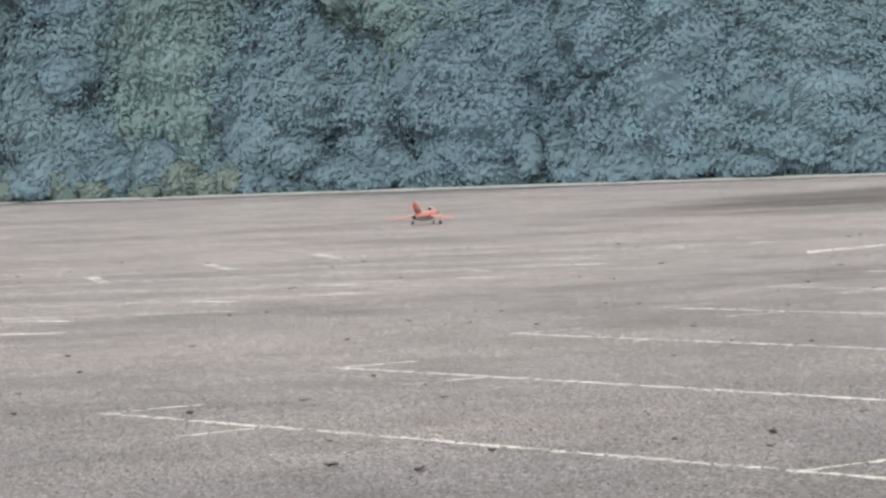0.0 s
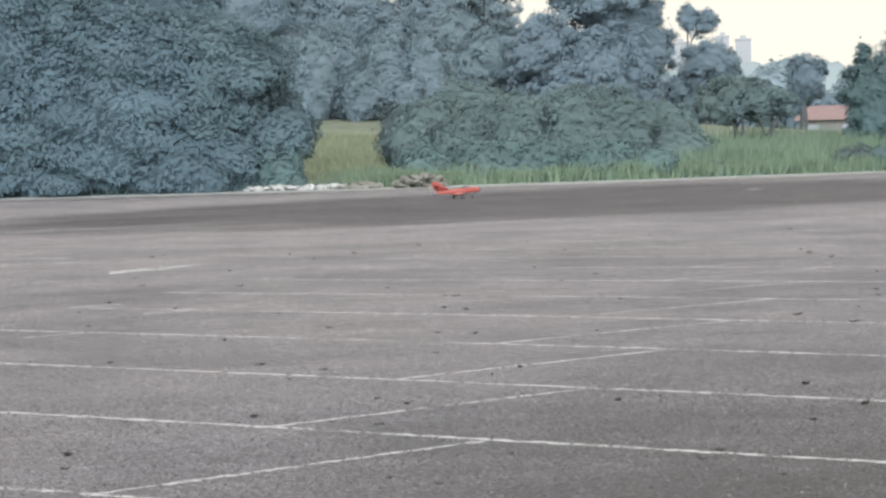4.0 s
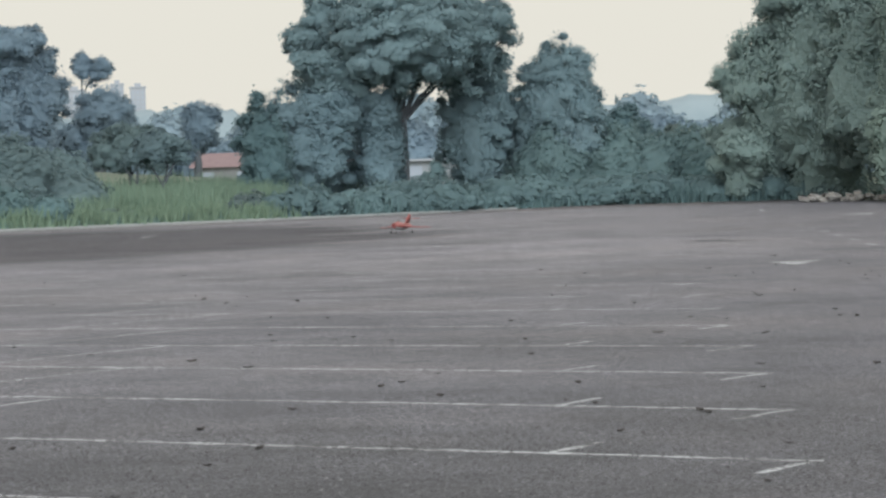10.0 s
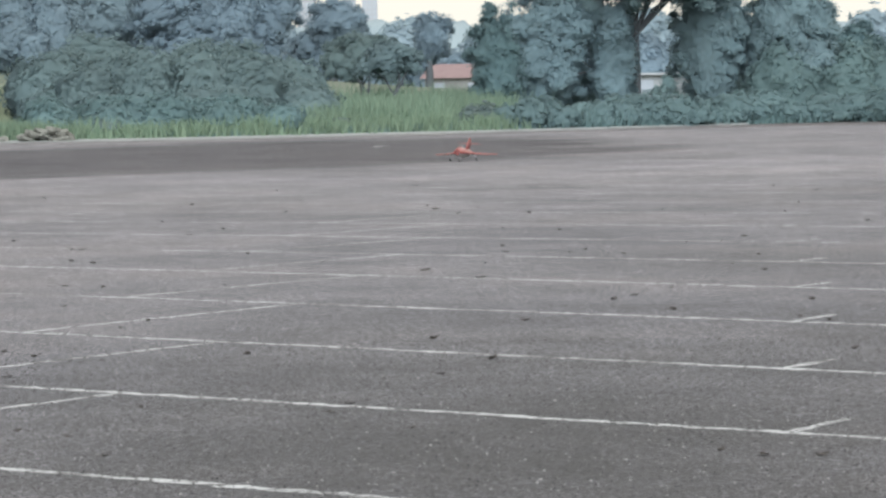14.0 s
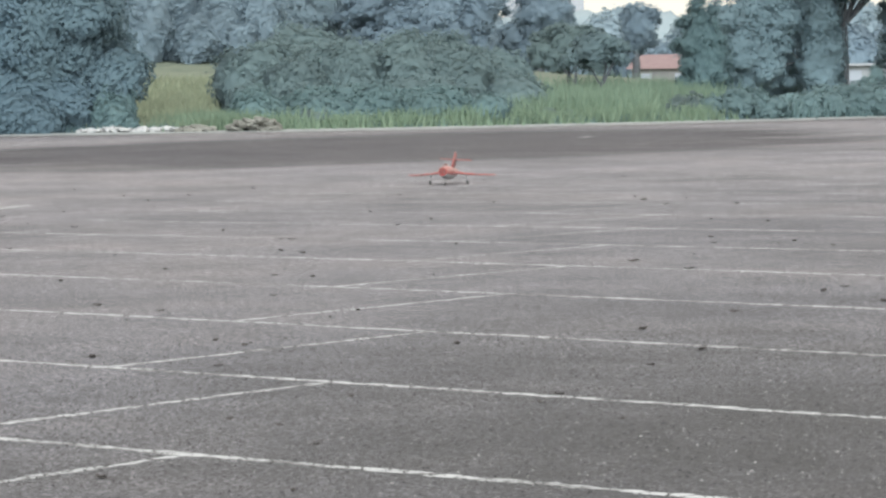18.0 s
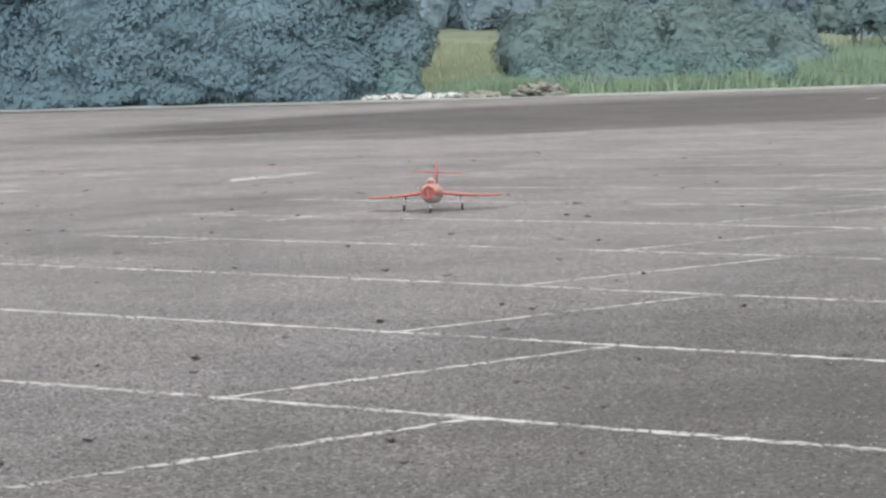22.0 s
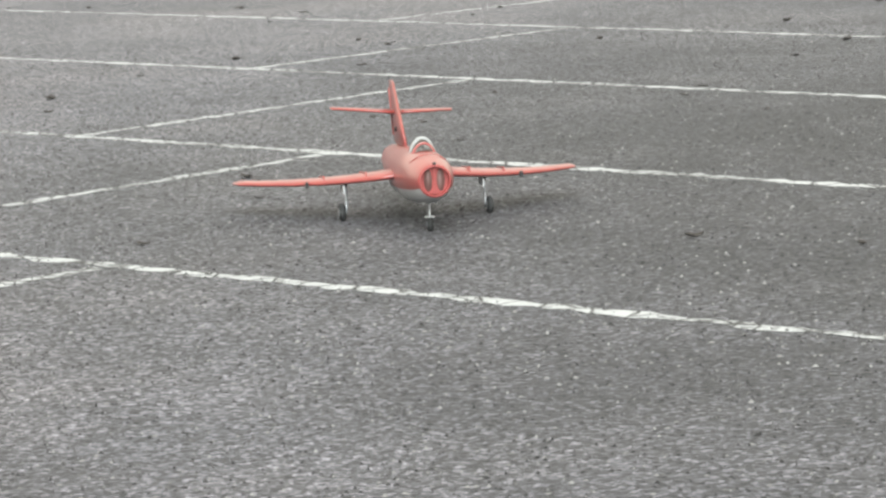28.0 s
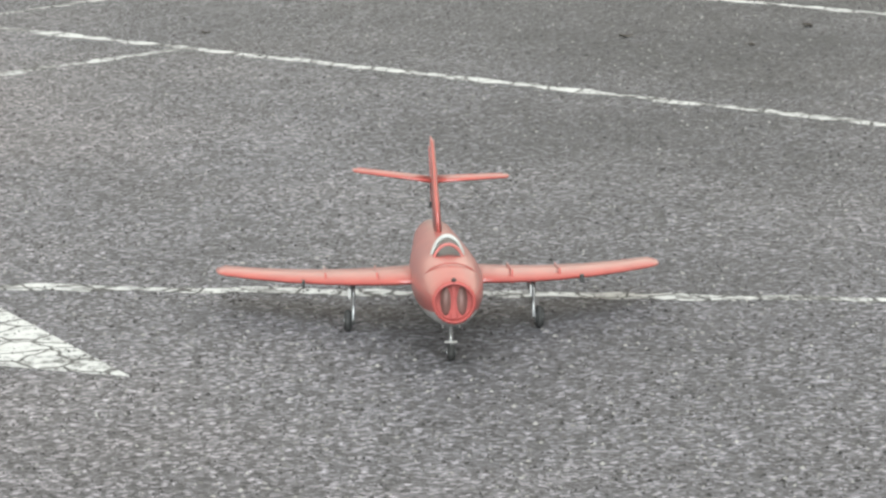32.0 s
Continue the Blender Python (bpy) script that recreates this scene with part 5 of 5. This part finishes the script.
        for yy in (0.33, 0.5):
            u = (yy - 0.06) / 0.47
            te = 0.185 - 0.385 * u - (0.285 - 0.145 * u)
            sec.append([(te + 0.006, s * yy, 0.1595 - 0.075 * u + 0.047 * u * u), (te - 0.016, s * yy, 0.1585 - 0.075 * u + 0.047 * u * u), (te - 0.016, s * yy, 0.1565 - 0.075 * u + 0.047 * u * u), (te + 0.006, s * yy, 0.1555 - 0.075 * u + 0.047 * u * u)])
        part("aileron", loft(sec), RED, wing)
        bm = bmesh.new()
        box(bm, -0.03, s * 0.345 - 0.004, 0.122, 0.0, s * 0.345 + 0.004, 0.14)
        part("control_horn", bm, DARK, wing, "small dark control horn under the wing")
        sec = [foil(-0.44 - 0.115 * u, s * (0.004 + 0.196 * u), 0.328 + (0.006 - 0.011 * s) * u, 0.13 - 0.05 * u, 0.009 - 0.003 * u) for u in (0, 0.5, 1)]
        sec.append(foil(-0.575, s * 0.205, 0.3345 - 0.011 * s, 0.05, 0.002))
        tp = part("tailplane", loft(sec), RED, t, smooth=True)
        bm = loft([[(-0.565 - 0.068 * u, s * (0.012 + 0.18 * u), 0.33 + (0.006 - 0.011 * s) * u), (-0.585 - 0.066 * u, s * (0.012 + 0.18 * u), 0.329 + (0.006 - 0.011 * s) * u), (-0.585 - 0.066 * u, s * (0.012 + 0.18 * u), 0.327 + (0.006 - 0.011 * s) * u), (-0.565 - 0.068 * u, s * (0.012 + 0.18 * u), 0.326 + (0.006 - 0.011 * s) * u)] for u in (0, 1)])
        part("elevator", bm, RED, tp)
        bm = bmesh.new()
        box(bm, -0.4, s * 0.011 - 0.0035, 0.268, -0.385, s * 0.011 + 0.0035, 0.282)
        part("servo_horn", bm, DARK, t, "small dark servo horn on the fin")
    sec = [foil(-0.2 - 0.29 * u, 0, 0.228 + 0.197 * u, 0.33 - 0.2 * u, 0.013 - 0.006 * u, True) for u in (0, 0.33, 0.66, 1.0)]
    sec.append(foil(-0.51, 0, 0.433, 0.09, 0.002, True))
    fin = part("tail_fin", loft(sec), RED, t, smooth=True)
    bm = loft([[(-0.53 - 0.09 * u, -0.004, 0.25 + 0.152 * u), (-0.53 - 0.09 * u, 0.004, 0.25 + 0.152 * u), (-0.575 - 0.075 * u, 0.001, 0.25 + 0.152 * u), (-0.575 - 0.075 * u, -0.001, 0.25 + 0.152 * u)] for u in (0, 1)])
    part("rudder", bm, RED, fin)
    bm = bmesh.new()
    bmesh.ops.create_uvsphere(bm, u_segments=14, v_segments=8, radius=1.0, matrix=Matrix.Translation((-0.5, 0, 0.328)) @ Matrix.Diagonal((0.075, 0.011, 0.011, 1)))
    part("tail_fairing", bm, RED, fin, smooth=True)
    # the airframe sits nose-high on its gear
    sit = Matrix.Translation((0, 0, 0.139)) @ Matrix.Rotation(radians(-3.2), 4, "Y") @ Matrix.Translation((0, 0, -0.15))
    for o in t.children_recursive:
        o.data.transform(sit)
    # landing gear
    for x, y, r, top in ((0.0, 0.237, 0.028, 0.122), (0.0, -0.237, 0.028, 0.122), (0.345, 0, 0.021, 0.115)):
        v, f = [], []
        off = 0.0 if y == 0 else math.copysign(0.014, y)
        tube(v, f, [(x, y - off, r), (x, y - off, 0.075), (x, y - off, top)], [0.0042, 0.0042, 0.006], 10)
        leg = put("gear_leg", raw("gear_leg", v, f, STEEL, True), t, "thin grey landing gear leg")
        v, f = [], []
        tube(v, f, [(x, y - (off or 0.016) * 1.3, r), (x, y + (off or 0.016) * 0.8, r)], [0.004, 0.004], 8)
        put("axle", raw("axle", v, f, STEEL, True), leg)
        if y == 0:
            bm = bmesh.new()
            box(bm, x - 0.004, -0.015, 2 * r + 0.001, x + 0.004, 0.015, 2 * r + 0.006)
            part("fork", bm, WHITE, leg, "pale fork of the nose wheel")
        bm = bmesh.new()
        bmesh.ops.create_cone(bm, cap_ends=True, segments=26, radius1=r, radius2=r, depth=0.02, matrix=Matrix.Translation((x, y, r)) @ Matrix.Rotation(math.pi / 2, 4, "X"))
        bmesh.ops.bevel(bm, geom=[e for e in bm.edges if abs(e.verts[0].co.y - e.verts[1].co.y) < 1e-5], offset=0.005, segments=2, affect="EDGES")
        tyre = part("tyre", bm, DARK, t, "small black tyre", True)
        bm = bmesh.new()
        bmesh.ops.create_cone(bm, cap_ends=True, segments=16, radius1=r * 0.5, radius2=r * 0.5, depth=0.022, matrix=Matrix.Translation((x, y, r)) @ Matrix.Rotation(math.pi / 2, 4, "X"))
        part("rim", bm, STEEL, tyre)
        if y:
            bm = bmesh.new()
            box(bm, x - 0.05, y - off - 0.012, 0.092, x + 0.05, y - off - 0.008, 0.118)
            part("gear_door", bm, GREY, t, "grey landing gear door")
    for s in (1, -1):
        bm = bmesh.new()
        box(bm, 0.3, s * 0.02 - 0.0015, 0.085, 0.37, s * 0.02 + 0.0015, 0.11)
        part("nose_gear_door", bm, GREY, t, "pale nose gear door")
    return t


JET = jet()


def motions():
    walk(JET, [
    (0.0, pose(-45.637, 34.500, -0.399, 0, 0, 124.0)),
    (0.5, pose(-47.264, 37.383, -0.432, 0, 0, 118.5)),
    (1.0, pose(-49.841, 41.241, -0.481, 0, 0, 113.0)),
    (1.5, pose(-51.373, 44.472, -0.516, 0, 0, 104.0)),
    (2.0, pose(-52.319, 47.626, -0.547, 0, 0, 98.0)),
    (2.5, pose(-52.714, 50.770, -0.573, 0, 0, 90.0)),
    (3.0, pose(-52.745, 53.938, -0.598, 0, 0, 82.0)),
    (3.5, pose(-52.095, 56.051, -0.610, 0, 0, 75.0)),
    (5.5, pose(-50.991, 67.844, -0.700, 0, 0, 40.0)),
    (6.0, pose(-49.244, 68.375, -0.694, 0, 0, 34.0)),
    (6.5, pose(-47.500, 68.902, -0.687, 0, 0, 25.5)),
    (7.0, pose(-46.368, 69.298, -0.684, 0, 0, 17.0)),
    (7.5, pose(-45.369, 70.123, -0.686, 0, 0, 2.0)),
    (8.0, pose(-44.538, 70.612, -0.685, 0, 0, -14.0)),
    (8.5, pose(-42.711, 68.165, -0.652, 0, 0, -36.0)),
    (9.0, pose(-40.886, 65.711, -0.619, 0, 0, -60.0)),
    (9.5, pose(-40.490, 64.510, -0.606, 0, 0, -72.0)),
    (10.0, pose(-40.096, 63.194, -0.591, 0, 0, -76.0)),
    (10.5, pose(-39.695, 61.873, -0.577, 0, 0, -74.5)),
    (11.0, pose(-39.547, 60.918, -0.567, 0, 0, -73.0)),
    (11.5, pose(-39.496, 60.064, -0.559, 0, 0, -72.0)),
    (12.0, pose(-38.887, 58.377, -0.540, 0, 0, -71.0)),
    (12.5, pose(-38.030, 56.259, -0.516, 0, 0, -70.5)),
    (13.0, pose(-37.000, 53.900, -0.488, 0, 0, -70.0)),
    (13.5, pose(-36.500, 52.500, -0.473, 0, 0, -68.5)),
    (14.0, pose(-35.940, 51.095, -0.456, 0, 0, -67.0)),
    (14.5, pose(-35.256, 49.542, -0.438, 0, 0, -66.0)),
    (16.5, pose(-30.600, 40.300, -0.327, 0, 0, -62.0)),
    (17.0, pose(-29.600, 38.350, -0.304, 0, 0, -62.0)),
    (17.5, pose(-28.514, 36.338, -0.279, 0, 0, -61.0)),
    (18.0, pose(-27.801, 34.694, -0.261, 0, 0, -60.0)),
    (18.5, pose(-26.870, 32.820, -0.239, 0, 0, -59.0)),
    (19.0, pose(-26.007, 31.072, -0.218, 0, 0, -58.0)),
    (19.5, pose(-25.170, 29.415, -0.199, 0, 0, -57.0)),
    (20.0, pose(-24.428, 27.906, -0.182, 0, 0, -56.0)),
    (20.5, pose(-23.288, 25.978, -0.158, 0, 0, -54.5)),
    (21.0, pose(-22.424, 24.465, -0.140, 0, 0, -53.0)),
    (21.5, pose(-21.200, 22.650, -0.118, 0, 0, -51.8)),
    (22.0, pose(-19.900, 20.900, -0.096, 0, 0, -50.5)),
    (22.5, pose(-18.724, 19.406, -0.078, 0, 0, -49.8)),
    (23.0, pose(-17.299, 17.663, -0.058, 0, 0, -49.0)),
    (23.5, pose(-15.978, 16.126, -0.043, 0, 0, -47.5)),
    (24.0, pose(-14.663, 14.597, -0.030, 0, 0, -46.0)),
    (24.5, pose(-14.233, 14.116, -0.027, 0, 0, -44.0)),
    (26.5, pose(-9.560, 10.086, -0.011, 0, 0, -39.5)),
    (27.0, pose(-8.701, 9.359, -0.010, 0, 0, -40.0)),
    (27.5, pose(-8.064, 8.856, -0.009, 0, 0, -40.8)),
    (28.0, pose(-7.486, 8.388, -0.008, 0, 0, -41.5)),
    (28.5, pose(-6.915, 7.892, -0.008, 0, 0, -41.7)),
    (29.0, pose(-6.437, 7.442, -0.007, 0, 0, -43.3)),
    (29.5, pose(-5.972, 6.977, -0.007, 0, 0, -46.0)),
    (30.0, pose(-5.555, 6.532, -0.007, 0, 0, -48.3)),
    (30.5, pose(-5.073, 5.983, -0.006, 0, 0, -52.7)),
    (31.0, pose(-4.547, 5.294, -0.006, 0, 0, -53.2)),
    (31.5, pose(-4.064, 4.537, -0.005, 0, 0, -51.5)),
    (32.0, pose(-3.474, 3.848, -0.005, 0, 0, -46.8)),
    ])


motions()
